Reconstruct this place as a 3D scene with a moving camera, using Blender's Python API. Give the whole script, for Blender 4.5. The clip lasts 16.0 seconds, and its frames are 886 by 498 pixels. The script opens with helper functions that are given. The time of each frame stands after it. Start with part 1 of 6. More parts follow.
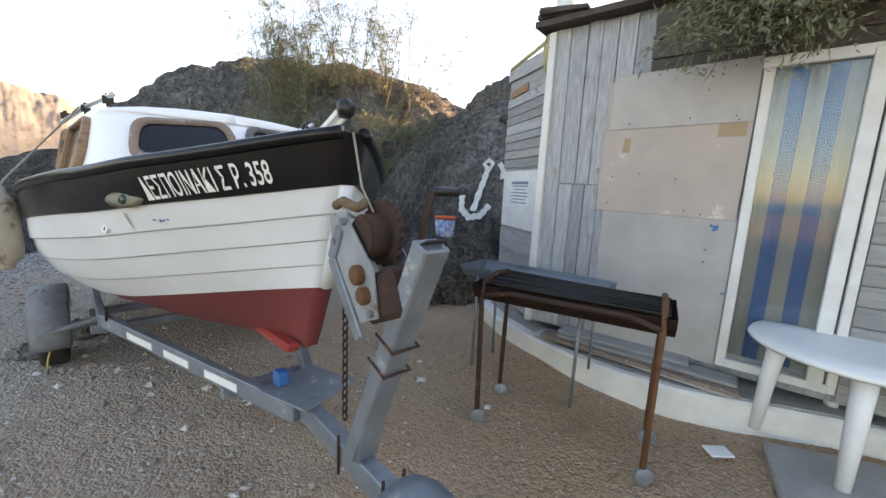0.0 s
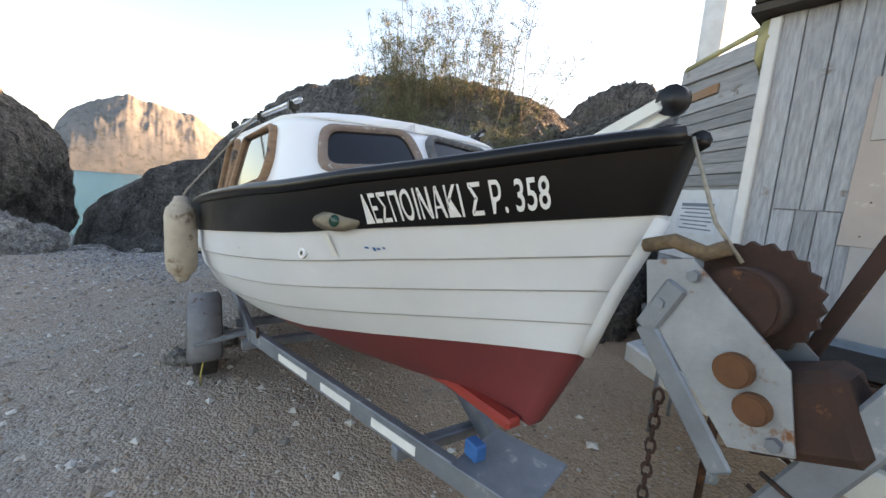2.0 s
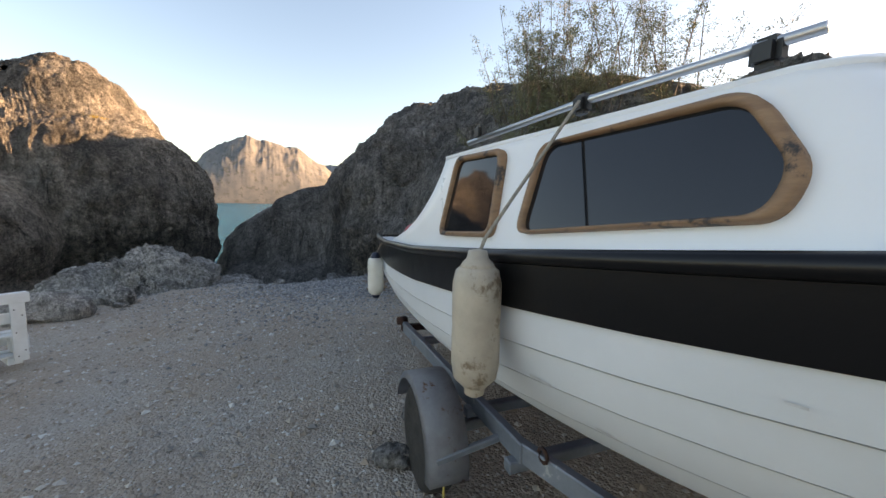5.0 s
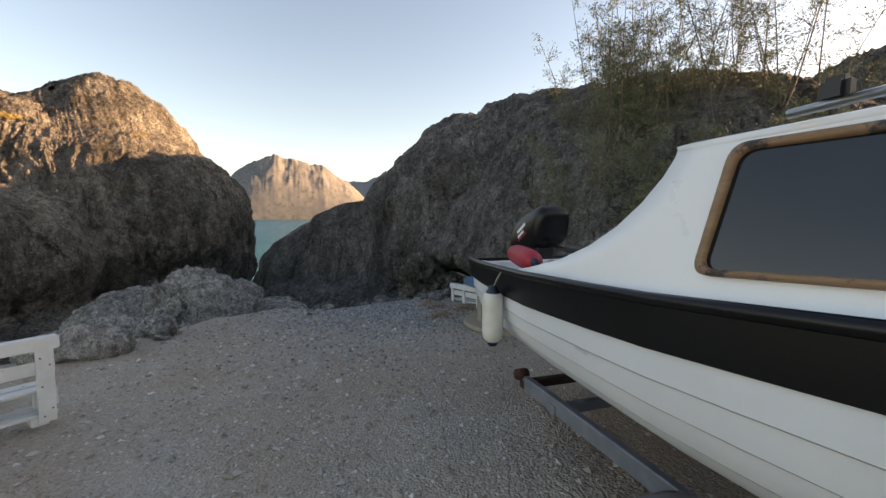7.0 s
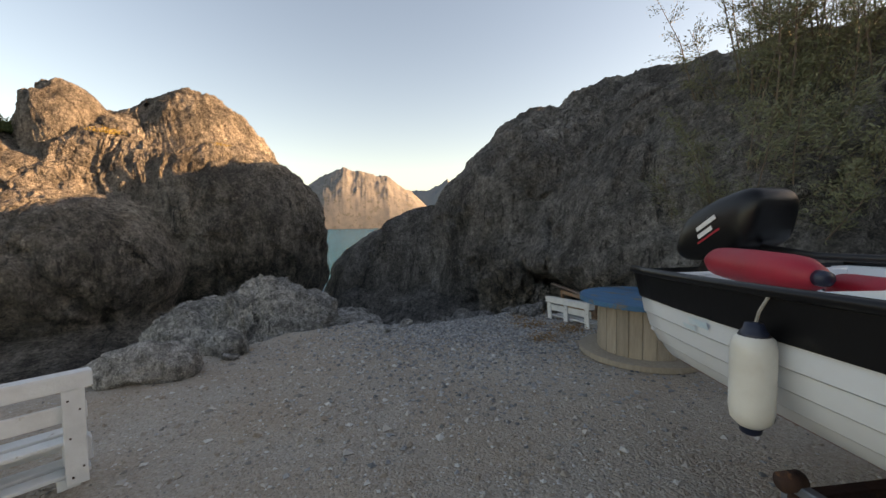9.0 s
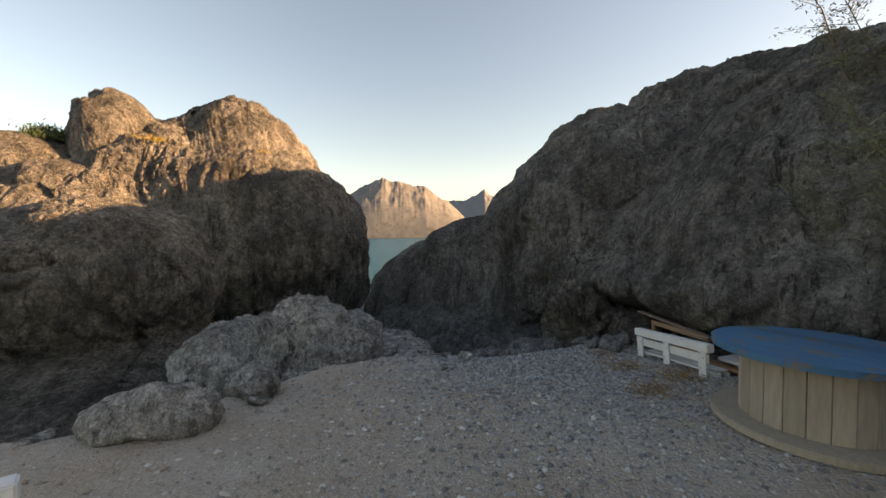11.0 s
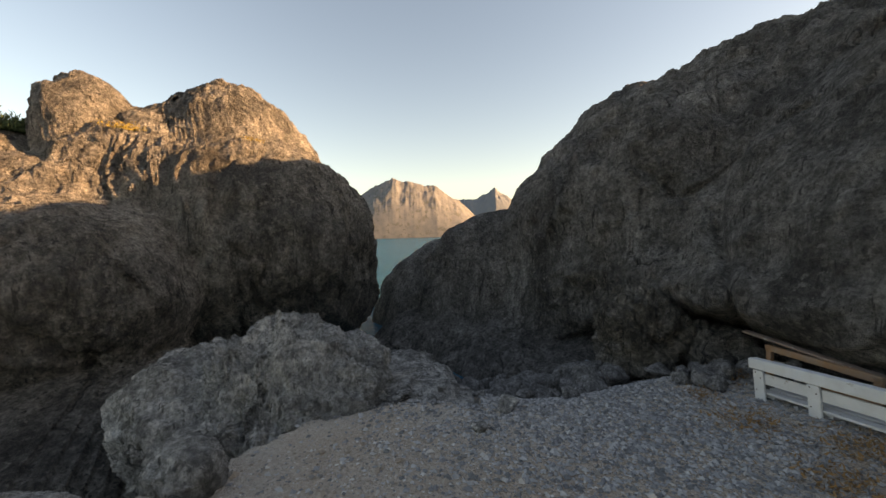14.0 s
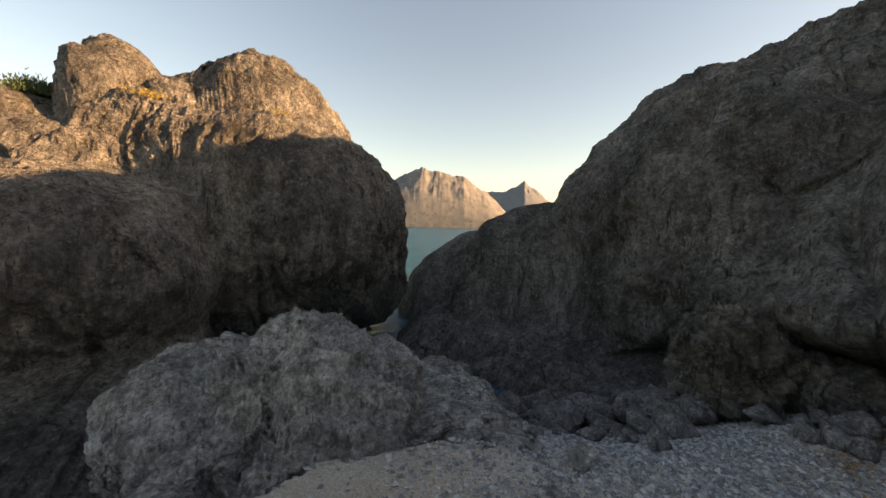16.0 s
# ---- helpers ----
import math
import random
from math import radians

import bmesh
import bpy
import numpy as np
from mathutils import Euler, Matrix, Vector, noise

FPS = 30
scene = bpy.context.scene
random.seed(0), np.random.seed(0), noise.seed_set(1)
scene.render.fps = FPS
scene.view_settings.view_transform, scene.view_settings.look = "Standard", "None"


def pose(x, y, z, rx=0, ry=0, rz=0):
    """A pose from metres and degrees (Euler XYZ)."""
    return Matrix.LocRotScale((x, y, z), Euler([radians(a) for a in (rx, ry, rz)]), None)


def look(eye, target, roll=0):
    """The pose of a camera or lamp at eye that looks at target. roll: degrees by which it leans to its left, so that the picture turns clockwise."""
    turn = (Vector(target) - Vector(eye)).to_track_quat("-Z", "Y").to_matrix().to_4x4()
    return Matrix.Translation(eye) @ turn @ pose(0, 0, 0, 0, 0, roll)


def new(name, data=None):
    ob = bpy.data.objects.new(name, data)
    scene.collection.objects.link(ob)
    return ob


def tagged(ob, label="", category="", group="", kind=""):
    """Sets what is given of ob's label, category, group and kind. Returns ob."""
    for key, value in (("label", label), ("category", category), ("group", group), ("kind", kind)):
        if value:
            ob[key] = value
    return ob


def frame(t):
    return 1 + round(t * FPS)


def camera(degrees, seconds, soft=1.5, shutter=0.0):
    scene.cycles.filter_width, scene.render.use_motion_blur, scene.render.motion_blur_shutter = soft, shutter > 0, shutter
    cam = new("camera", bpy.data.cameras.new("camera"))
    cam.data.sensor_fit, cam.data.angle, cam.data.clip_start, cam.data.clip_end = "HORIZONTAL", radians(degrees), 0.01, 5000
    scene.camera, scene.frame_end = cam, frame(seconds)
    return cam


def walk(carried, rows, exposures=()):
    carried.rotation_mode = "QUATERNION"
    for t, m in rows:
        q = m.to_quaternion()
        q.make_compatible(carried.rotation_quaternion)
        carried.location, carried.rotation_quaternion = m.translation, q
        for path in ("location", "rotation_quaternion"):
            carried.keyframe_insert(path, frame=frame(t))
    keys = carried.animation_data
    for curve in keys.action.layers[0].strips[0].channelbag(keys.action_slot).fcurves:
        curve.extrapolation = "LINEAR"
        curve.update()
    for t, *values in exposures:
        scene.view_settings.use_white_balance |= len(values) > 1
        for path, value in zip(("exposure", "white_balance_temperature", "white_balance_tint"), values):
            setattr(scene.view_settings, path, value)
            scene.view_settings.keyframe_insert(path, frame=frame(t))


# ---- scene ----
cam = camera(98.8, 16.0)
PATH = [
    (0, (0.724, 1.663, 1.534), (-0.010, 3.496, 1.214), 2.7),
    (0.5, (0.543, 1.781, 1.550), (-0.588, 3.407, 1.277), 2.1),
    (1, (0.346, 1.801, 1.535), (-0.915, 3.332, 1.280), 1.3),
    (1.5, (0.108, 1.764, 1.552), (-1.021, 3.392, 1.278), 2.9),
    (2, (-0.079, 1.768, 1.533), (-1.162, 3.427, 1.256), 4.3),
    (2.5, (-0.385, 1.858, 1.541), (-1.546, 3.475, 1.345), 3.4),
    (3, (-0.590, 1.873, 1.540), (-1.760, 3.479, 1.318), 1.4),
    (3.5, (-0.884, 1.801, 1.542), (-2.005, 3.439, 1.293), 3.0),
    (4, (-1.119, 1.782, 1.553), (-2.225, 3.429, 1.298), 2.2),
    (4.5, (-1.423, 1.821, 1.544), (-2.680, 3.354, 1.279), 1.8),
    (5, (-1.708, 1.815, 1.564), (-3.130, 3.202, 1.333), 0.9),
    (5.2, (-1.811, 1.784, 1.563), (-3.266, 3.142, 1.368), 0.7),
    (7.3, (-3.071, 1.850, 1.584), (-4.590, 3.142, 1.430), -0.5),
    (7.5, (-3.197, 1.871, 1.561), (-4.700, 3.180, 1.397), -2.2),
    (8, (-3.448, 1.893, 1.550), (-4.890, 3.265, 1.358), -1.5),
    (8.5, (-3.725, 1.956, 1.541), (-5.406, 3.033, 1.435), -1.4),
    (9, (-4.027, 2.083, 1.494), (-5.725, 3.133, 1.373), -0.9),
    (9.2, (-4.178, 2.110, 1.496), (-5.834, 3.227, 1.397), -0.3),
    (11.3, (-5.222, 2.274, 1.563), (-7.020, 3.146, 1.498), -0.4),
    (11.5, (-5.312, 2.294, 1.544), (-7.096, 3.198, 1.495), -1.0),
    (12, (-5.574, 2.458, 1.539), (-7.391, 3.289, 1.459), -1.5),
    (12.5, (-5.838, 2.510, 1.538), (-7.735, 3.142, 1.517), -1.5),
    (13, (-6.096, 2.557, 1.551), (-7.929, 3.348, 1.442), -1.2),
    (13.5, (-6.309, 2.642, 1.544), (-8.070, 3.583, 1.429), -1.2),
    (14, (-6.548, 2.769, 1.528), (-8.366, 3.602, 1.458), -1.4),
    (14.5, (-6.745, 2.791, 1.518), (-8.606, 3.519, 1.451), -0.6),
    (15, (-6.958, 2.755, 1.519), (-8.815, 3.487, 1.403), 1.2),
    (15.5, (-7.190, 2.787, 1.523), (-9.010, 3.613, 1.438), 1.7),
    (16, (-7.439, 2.873, 1.535), (-9.305, 3.583, 1.417), 1.6),
]
EXPOSURES = [(0.0, 2.86, 8300, 22), (0.6, 2.94, 8300, 23), (1.2, 2.86, 8200, 22), (2.5, 2.46, 8100, 21), (5.0, 2.1, 8100, 19), (8.0, 1.84, 9200, 22), (12.5, 1.76, 9500, 20), (16.0, 1.7, 9600, 20)]
walk(cam, [(t, look(eye, target, roll)) for t, eye, target, roll in PATH], EXPOSURES)

# ---- world, sun, exposure ----
SUN_AZ, SUN_EL = 62.0, 12.6
world = bpy.data.worlds.new("world")
scene.world = world
world.use_nodes = True
wn = world.node_tree.nodes
sky = wn.new("ShaderNodeTexSky")
sky.sky_type = "NISHITA"
sky.sun_disc = False
sky.sun_elevation = radians(SUN_EL)
sky.sun_rotation = radians(90.0 - SUN_AZ)
sky.air_density, sky.dust_density, sky.ozone_density = 1.0, 0.7, 1.4
wn["Background"].inputs["Strength"].default_value = 0.1
world.node_tree.links.new(sky.outputs[0], wn["Background"].inputs["Color"])
sun_data = bpy.data.lights.new("sun", "SUN")
sun_data.energy, sun_data.angle, sun_data.color = 5.0, radians(0.6), (1.0, 0.69, 0.41)
sun = new("sun", sun_data)
sun.matrix_world = look((0, 0, 30), (-30 * math.cos(radians(SUN_AZ)), -30 * math.sin(radians(SUN_AZ)), 30 - 30 * math.tan(radians(SUN_EL))))


# ---- materials ----
def mat(name, base, rough=0.7, metal=0.0, second=None, scale=4.0, mix=0.5, detail=6.0, bump=0.0, bump_scale=30.0, spots=None, spot_scale=2.0, spot_at=0.62, stretch=(1, 1, 1), rough_var=0.12, coat=0.0, per_object=0.0):
    m = bpy.data.materials.new(name)
    m.use_nodes = True
    t = m.node_tree
    nd, ln = t.nodes, t.links
    p = nd["Principled BSDF"]
    p.inputs["Metallic"].default_value = metal
    p.inputs["Coat Weight"].default_value = coat
    co = nd.new("ShaderNodeTexCoord")
    mp = nd.new("ShaderNodeMapping")
    mp.inputs["Scale"].default_value = stretch
    ln.new(co.outputs["Object"], mp.inputs["Vector"])
    n1 = nd.new("ShaderNodeTexNoise")
    n1.inputs["Scale"].default_value, n1.inputs["Detail"].default_value, n1.inputs["Roughness"].default_value = scale, detail, 0.65
    ln.new(mp.outputs[0], n1.inputs["Vector"])
    ramp = nd.new("ShaderNodeValToRGB")
    second = second or tuple(c * 0.78 for c in base)
    ramp.color_ramp.elements[0].position, ramp.color_ramp.elements[1].position = 0.5 - mix * 0.4, 0.5 + mix * 0.4
    ramp.color_ramp.elements[0].color, ramp.color_ramp.elements[1].color = (*second, 1), (*base, 1)
    ln.new(n1.outputs["Fac"], ramp.inputs["Fac"])
    colour = ramp.outputs["Color"]
    if spots:
        n2 = nd.new("ShaderNodeTexNoise")
        n2.inputs["Scale"].default_value, n2.inputs["Detail"].default_value, n2.inputs["Roughness"].default_value = spot_scale, 8.0, 0.7
        ln.new(co.outputs["Object"], n2.inputs["Vector"])
        r2 = nd.new("ShaderNodeValToRGB")
        r2.color_ramp.elements[0].position, r2.color_ramp.elements[1].position = spot_at, spot_at + 0.06
        ln.new(n2.outputs["Fac"], r2.inputs["Fac"])
        mx = nd.new("ShaderNodeMix")
        mx.data_type = "RGBA"
        ln.new(r2.outputs["Color"], mx.inputs["Factor"])
        ln.new(colour, mx.inputs["A"])
        mx.inputs["B"].default_value = (*spots, 1)
        colour = mx.outputs["Result"]
    if per_object:
        oi = nd.new("ShaderNodeObjectInfo")
        mr = nd.new("ShaderNodeMapRange")
        mr.inputs["To Min"].default_value, mr.inputs["To Max"].default_value = 1 - per_object, 1 + per_object
        ln.new(oi.outputs["Random"], mr.inputs["Value"])
        hs = nd.new("ShaderNodeHueSaturation")
        ln.new(mr.outputs[0], hs.inputs["Value"])
        ln.new(colour, hs.inputs["Color"])
        colour = hs.outputs["Color"]
    ln.new(colour, p.inputs["Base Color"])
    mr = nd.new("ShaderNodeMapRange")
    mr.inputs["To Min"].default_value, mr.inputs["To Max"].default_value = max(0.02, rough - rough_var), min(1, rough + rough_var)
    ln.new(n1.outputs["Fac"], mr.inputs["Value"])
    ln.new(mr.outputs[0], p.inputs["Roughness"])
    if bump:
        n3 = nd.new("ShaderNodeTexNoise")
        n3.inputs["Scale"].default_value, n3.inputs["Detail"].default_value, n3.inputs["Roughness"].default_value = bump_scale, 8.0, 0.65
        ln.new(mp.outputs[0], n3.inputs["Vector"])
        b = nd.new("ShaderNodeBump")
        b.inputs["Strength"].default_value, b.inputs["Distance"].default_value = min(1.0, bump), 0.02
        ln.new(n3.outputs["Fac"], b.inputs["Height"])
        ln.new(b.outputs[0], p.inputs["Normal"])
    return m


def rock_mat(name, light, dark, stain, relief, scale=1.0, grains=17.0, dip=(35, 40, 0)):
    """Weathered limestone: broad tone, streaks along the bedding, mottled grain, pale and rusty patches, fine cracks."""
    m = bpy.data.materials.new(name)
    m.use_nodes = True
    t = m.node_tree
    nd, ln = t.nodes, t.links
    p = nd["Principled BSDF"]
    p.inputs["Roughness"].default_value = 0.88
    p.inputs["Specular IOR Level"].default_value = 0.25
    co = nd.new("ShaderNodeTexCoord")
    bed = nd.new("ShaderNodeMapping")
    bed.inputs["Rotation"].default_value = [radians(v) for v in dip]
    bed.inputs["Scale"].default_value = (1.0, 1.0, 0.16)
    ln.new(co.outputs["Object"], bed.inputs["Vector"])

    def tex(s, detail=8.0, rough=0.65, warp=0.0, along=False):
        n = nd.new("ShaderNodeTexNoise")
        n.inputs["Scale"].default_value, n.inputs["Detail"].default_value = s * scale, detail
        n.inputs["Roughness"].default_value, n.inputs["Distortion"].default_value = rough, warp
        ln.new(bed.outputs[0] if along else co.outputs["Object"], n.inputs["Vector"])
        return n.outputs["Fac"]

    def ramp(src, a, b, ca, cb):
        r = nd.new("ShaderNodeValToRGB")
        r.color_ramp.elements[0].position, r.color_ramp.elements[1].position = a, b
        r.color_ramp.elements[0].color, r.color_ramp.elements[1].color = (*ca, 1), (*cb, 1)
        ln.new(src, r.inputs["Fac"])
        return r.outputs["Color"]

    def blend(f, a, b, how="MIX"):
        x = nd.new("ShaderNodeMix")
        x.data_type, x.blend_type = "RGBA", how
        if isinstance(f, float):
            x.inputs["Factor"].default_value = f
        else:
            ln.new(f, x.inputs["Factor"])
        ln.new(a, x.inputs["A"])
        if isinstance(b, tuple):
            x.inputs["B"].default_value = (*b, 1)
        else:
            ln.new(b, x.inputs["B"])
        return x.outputs["Result"]

    grey = lambda v: (v, v, v)
    c = ramp(tex(0.45, 7, 0.62, 0.5), 0.34, 0.64, dark, light)
    c = blend(1.0, c, ramp(tex(1.6, 12, 0.76, 0.35, True), 0.4, 0.6, grey(0.55), grey(1.32)), "MULTIPLY")
    c = blend(ramp(tex(0.8, 9, 0.72, 0.8), 0.58, 0.74, grey(0.0), grey(0.8)), c, stain)
    c = blend(1.0, c, ramp(tex(4.5, 14, 0.84, 0.2), 0.42, 0.58, grey(0.58), grey(1.36)), "MULTIPLY")
    c = blend(1.0, c, ramp(tex(grains * 1.1, 6, 0.75, 0.2), 0.38, 0.62, grey(0.62), grey(1.38)), "MULTIPLY")
    c = blend(ramp(tex(2.6, 12, 0.8, 0.4), 0.6, 0.7, grey(0.0), grey(0.55)), c, tuple(min(0.6, x * 1.6) for x in light))
    c = blend(ramp(tex(3.1, 12, 0.78, 0.3, True), 0.6, 0.68, grey(0.0), grey(0.75)), c, tuple(x * 0.42 for x in dark))
    c = blend(ramp(tex(grains * 0.6, 5, 0.65, 0.2), 0.6, 0.64, grey(0.0), grey(0.5)), c, tuple(min(0.6, x * 1.5) for x in light))
    c = blend(ramp(tex(grains * 0.75, 5, 0.7, 0.3, True), 0.58, 0.62, grey(0.0), grey(0.8)), c, tuple(x * 0.35 for x in dark))
    vo = nd.new("ShaderNodeTexVoronoi")
    vo.feature = "DISTANCE_TO_EDGE"
    vo.inputs["Scale"].default_value = 1.1 * scale
    warp = nd.new("ShaderNodeTexNoise")
    warp.inputs["Scale"].default_value, warp.inputs["Detail"].default_value = 1.6 * scale, 8
    ln.new(co.outputs["Object"], warp.inputs["Vector"])
    wv = nd.new("ShaderNodeMix")
    wv.data_type = "VECTOR"
    wv.inputs["Factor"].default_value = 0.4
    ln.new(bed.outputs[0], wv.inputs["A"]), ln.new(warp.outputs["Color"], wv.inputs["B"])
    ln.new(wv.outputs["Result"], vo.inputs["Vector"])
    crack = nd.new("ShaderNodeMath")
    crack.operation = "MAXIMUM"
    ln.new(ramp(vo.outputs["Distance"], 0.0, 0.014, grey(0.0), grey(1.0)), crack.inputs[0])
    ln.new(ramp(tex(0.8, 5, 0.65), 0.5, 0.58, grey(1.0), grey(0.0)), crack.inputs[1])
    c = blend(1.0, c, ramp(crack.outputs[0], 0.0, 1.0, grey(0.4), grey(1.0)), "MULTIPLY")
    ln.new(c, p.inputs["Base Color"])
    normal = None
    for src, strength, depth in ((tex(1.5, 14, 0.76, 0.3, True), 1.0, relief * 1.2), (tex(3.6, 14, 0.7, 0.3), 1.0, relief * 0.7), (tex(12.0, 8, 0.7, 0.2), 1.0, relief * 0.22), (crack.outputs[0], 0.8, relief * 0.25)):
        b = nd.new("ShaderNodeBump")
        b.inputs["Strength"].default_value, b.inputs["Distance"].default_value = strength, depth
        ln.new(src, b.inputs["Height"])
        if normal:
            ln.new(normal, b.inputs["Normal"])
        normal = b.outputs[0]
    ln.new(normal, p.inputs["Normal"])
    return m


M = {}
M["rock_left"] = rock_mat("grey_brown_limestone", (0.27, 0.246, 0.215), (0.115, 0.108, 0.1), (0.27, 0.22, 0.165), 0.3, 1.0, 16.0, (20, 8, 0))
M["rock_right"] = rock_mat("dark_limestone", (0.275, 0.262, 0.246), (0.115, 0.111, 0.108), (0.2, 0.157, 0.126), 0.34)
M["rock_slab"] = rock_mat("pale_shore_limestone", (0.52, 0.495, 0.46), (0.32, 0.308, 0.29), (0.46, 0.4, 0.32), 0.16, 1.3, 15.0, (78, 10, 0))
M["rock_stone"] = rock_mat("worn_shore_stone", (0.37, 0.345, 0.315), (0.25, 0.236, 0.22), (0.36, 0.29, 0.22), 0.04, 2.0, 22.0)
M["rubble"] = rock_mat("rubble_stone", (0.25, 0.24, 0.232), (0.14, 0.138, 0.136), (0.23, 0.2, 0.17), 0.05, 2.5, 14.0)
M["mountain"] = mat("far_dry_slope", (0.2, 0.193, 0.19), 0.95, second=(0.14, 0.143, 0.148), scale=0.05, mix=0.3, detail=12, spots=(0.12, 0.12, 0.112), spot_scale=0.09, spot_at=0.53)
# distance haze is painted into the far hills as a bluer, flatter grey
M["mountain_far"] = mat("haze_tinted_slope", (0.17, 0.185, 0.2), 0.95, second=(0.145, 0.16, 0.18), scale=0.02, mix=0.5, detail=8)
M["hull_white"] = mat("white_hull_paint", (0.66, 0.685, 0.71), 0.42, second=(0.58, 0.605, 0.625), scale=2.0, spots=(0.5, 0.49, 0.46), spot_scale=3.0, spot_at=0.72, bump=0.08, bump_scale=25)
M["hull_black"] = mat("black_gloss_paint", (0.0035, 0.0035, 0.0042), 0.32, second=(0.007, 0.007, 0.008), scale=3.0, bump=0.08, bump_scale=12)
M["hull_red"] = mat("red_antifouling_paint", (0.19, 0.032, 0.034), 0.6, second=(0.14, 0.028, 0.03), scale=3.0, spots=(0.24, 0.05, 0.045), spot_scale=1.2, spot_at=0.6)
M["hull_orange"] = mat("orange_red_keel_paint", (0.37, 0.04, 0.026), 0.55, second=(0.26, 0.035, 0.028), scale=5.0)
M["cabin_white"] = mat("white_gelcoat", (0.82, 0.83, 0.84), 0.32, second=(0.77, 0.78, 0.79), scale=1.5, bump=0.05, bump_scale=8)
M["steel"] = mat("galvanised_steel", (0.24, 0.265, 0.3), 0.5, 0.4, second=(0.15, 0.168, 0.192), scale=7.0, spots=(0.4, 0.41, 0.42), spot_scale=7, spot_at=0.62, bump=0.15, bump_scale=40)
M["rust"] = mat("rusted_iron", (0.065, 0.028, 0.018), 0.85, 0.1, second=(0.028, 0.016, 0.013), scale=12.0, spots=(0.17, 0.07, 0.03), spot_scale=9, spot_at=0.6, bump=0.4, bump_scale=60)
M["rust_bright"] = mat("orange_rust", (0.18, 0.075, 0.03), 0.85, 0.1, second=(0.09, 0.04, 0.022), scale=14.0, bump=0.4, bump_scale=60)
for key in ("hull_black",):
    M[key].node_tree.nodes["Principled BSDF"].inputs["Specular IOR Level"].default_value = 0.3
M["ground"] = None
M["sea"] = None


def ground_mat():
    m = bpy.data.materials.new("gravelly_beach")
    m.use_nodes = True
    t = m.node_tree
    nd, ln = t.nodes, t.links
    p = nd["Principled BSDF"]
    p.inputs["Roughness"].default_value, p.inputs["Specular IOR Level"].default_value = 0.95, 0.15
    co = nd.new("ShaderNodeTexCoord")
    heights, cols = [], []
    for s in (24.0, 60.0):
        v = nd.new("ShaderNodeTexVoronoi")
        v.inputs["Scale"].default_value = s
        ln.new(co.outputs["Object"], v.inputs["Vector"])
        heights.append(v.outputs["Distance"]), cols.append(v.outputs["Color"])
    bw = nd.new("ShaderNodeRGBToBW")
    ln.new(cols[1], bw.inputs[0])
    r = nd.new("ShaderNodeValToRGB")
    for pos, c in ((0.0, (0.19, 0.16, 0.13)), (0.5, (0.35, 0.295, 0.245)), (0.85, (0.46, 0.41, 0.36)), (1.0, (0.5, 0.48, 0.46))):
        e = r.color_ramp.elements[0] if pos == 0 else r.color_ramp.elements[-1] if pos == 1 else r.color_ramp.elements.new(pos)
        e.position, e.color = pos, (*c, 1)
    ln.new(bw.outputs[0], r.inputs["Fac"])
    n = nd.new("ShaderNodeTexNoise")
    n.inputs["Scale"].default_value, n.inputs["Detail"].default_value = 0.9, 7
    ln.new(co.outputs["Object"], n.inputs["Vector"])
    r2 = nd.new("ShaderNodeValToRGB")
    r2.color_ramp.elements[0].position, r2.color_ramp.elements[1].position = 0.38, 0.62
    r2.color_ramp.elements[0].color, r2.color_ramp.elements[1].color = (0.43, 0.335, 0.255, 1), (0.46, 0.41, 0.355, 1)
    ln.new(n.outputs["Fac"], r2.inputs["Fac"])
    x = nd.new("ShaderNodeMix")
    x.data_type = "RGBA"
    x.inputs["Factor"].default_value = 0.6
    ln.new(r.outputs["Color"], x.inputs["A"]), ln.new(r2.outputs["Color"], x.inputs["B"])
    sp = nd.new("ShaderNodeSeparateXYZ")
    ln.new(co.outputs["Object"], sp.inputs[0])
    wob = nd.new("ShaderNodeMath")
    wob.operation = "MULTIPLY_ADD"
    wob.inputs[1].default_value = 2.0
    ln.new(n.outputs["Fac"], wob.inputs[0]), ln.new(sp.outputs["X"], wob.inputs[2])
    earth = nd.new("ShaderNodeMapRange")
    earth.inputs["From Min"].default_value, earth.inputs["From Max"].default_value = -1.8, 1.2
    ln.new(wob.outputs[0], earth.inputs["Value"])
    brown = nd.new("ShaderNodeMix")
    brown.data_type, brown.blend_type = "RGBA", "MULTIPLY"
    brown.inputs["B"].default_value = (1.0, 0.8, 0.63, 1)
    ln.new(earth.outputs[0], brown.inputs["Factor"]), ln.new(x.outputs["Result"], brown.inputs["A"])
    ln.new(brown.outputs["Result"], p.inputs["Base Color"])
    ad = nd.new("ShaderNodeMath")
    ad.operation = "ADD"
    ln.new(heights[0], ad.inputs[0]), ln.new(heights[1], ad.inputs[1])
    b = nd.new("ShaderNodeBump")
    b.invert = True
    b.inputs["Strength"].default_value, b.inputs["Distance"].default_value = 0.8, 0.02
    ln.new(ad.outputs[0], b.inputs["Height"])
    ln.new(b.outputs[0], p.inputs["Normal"])
    return m


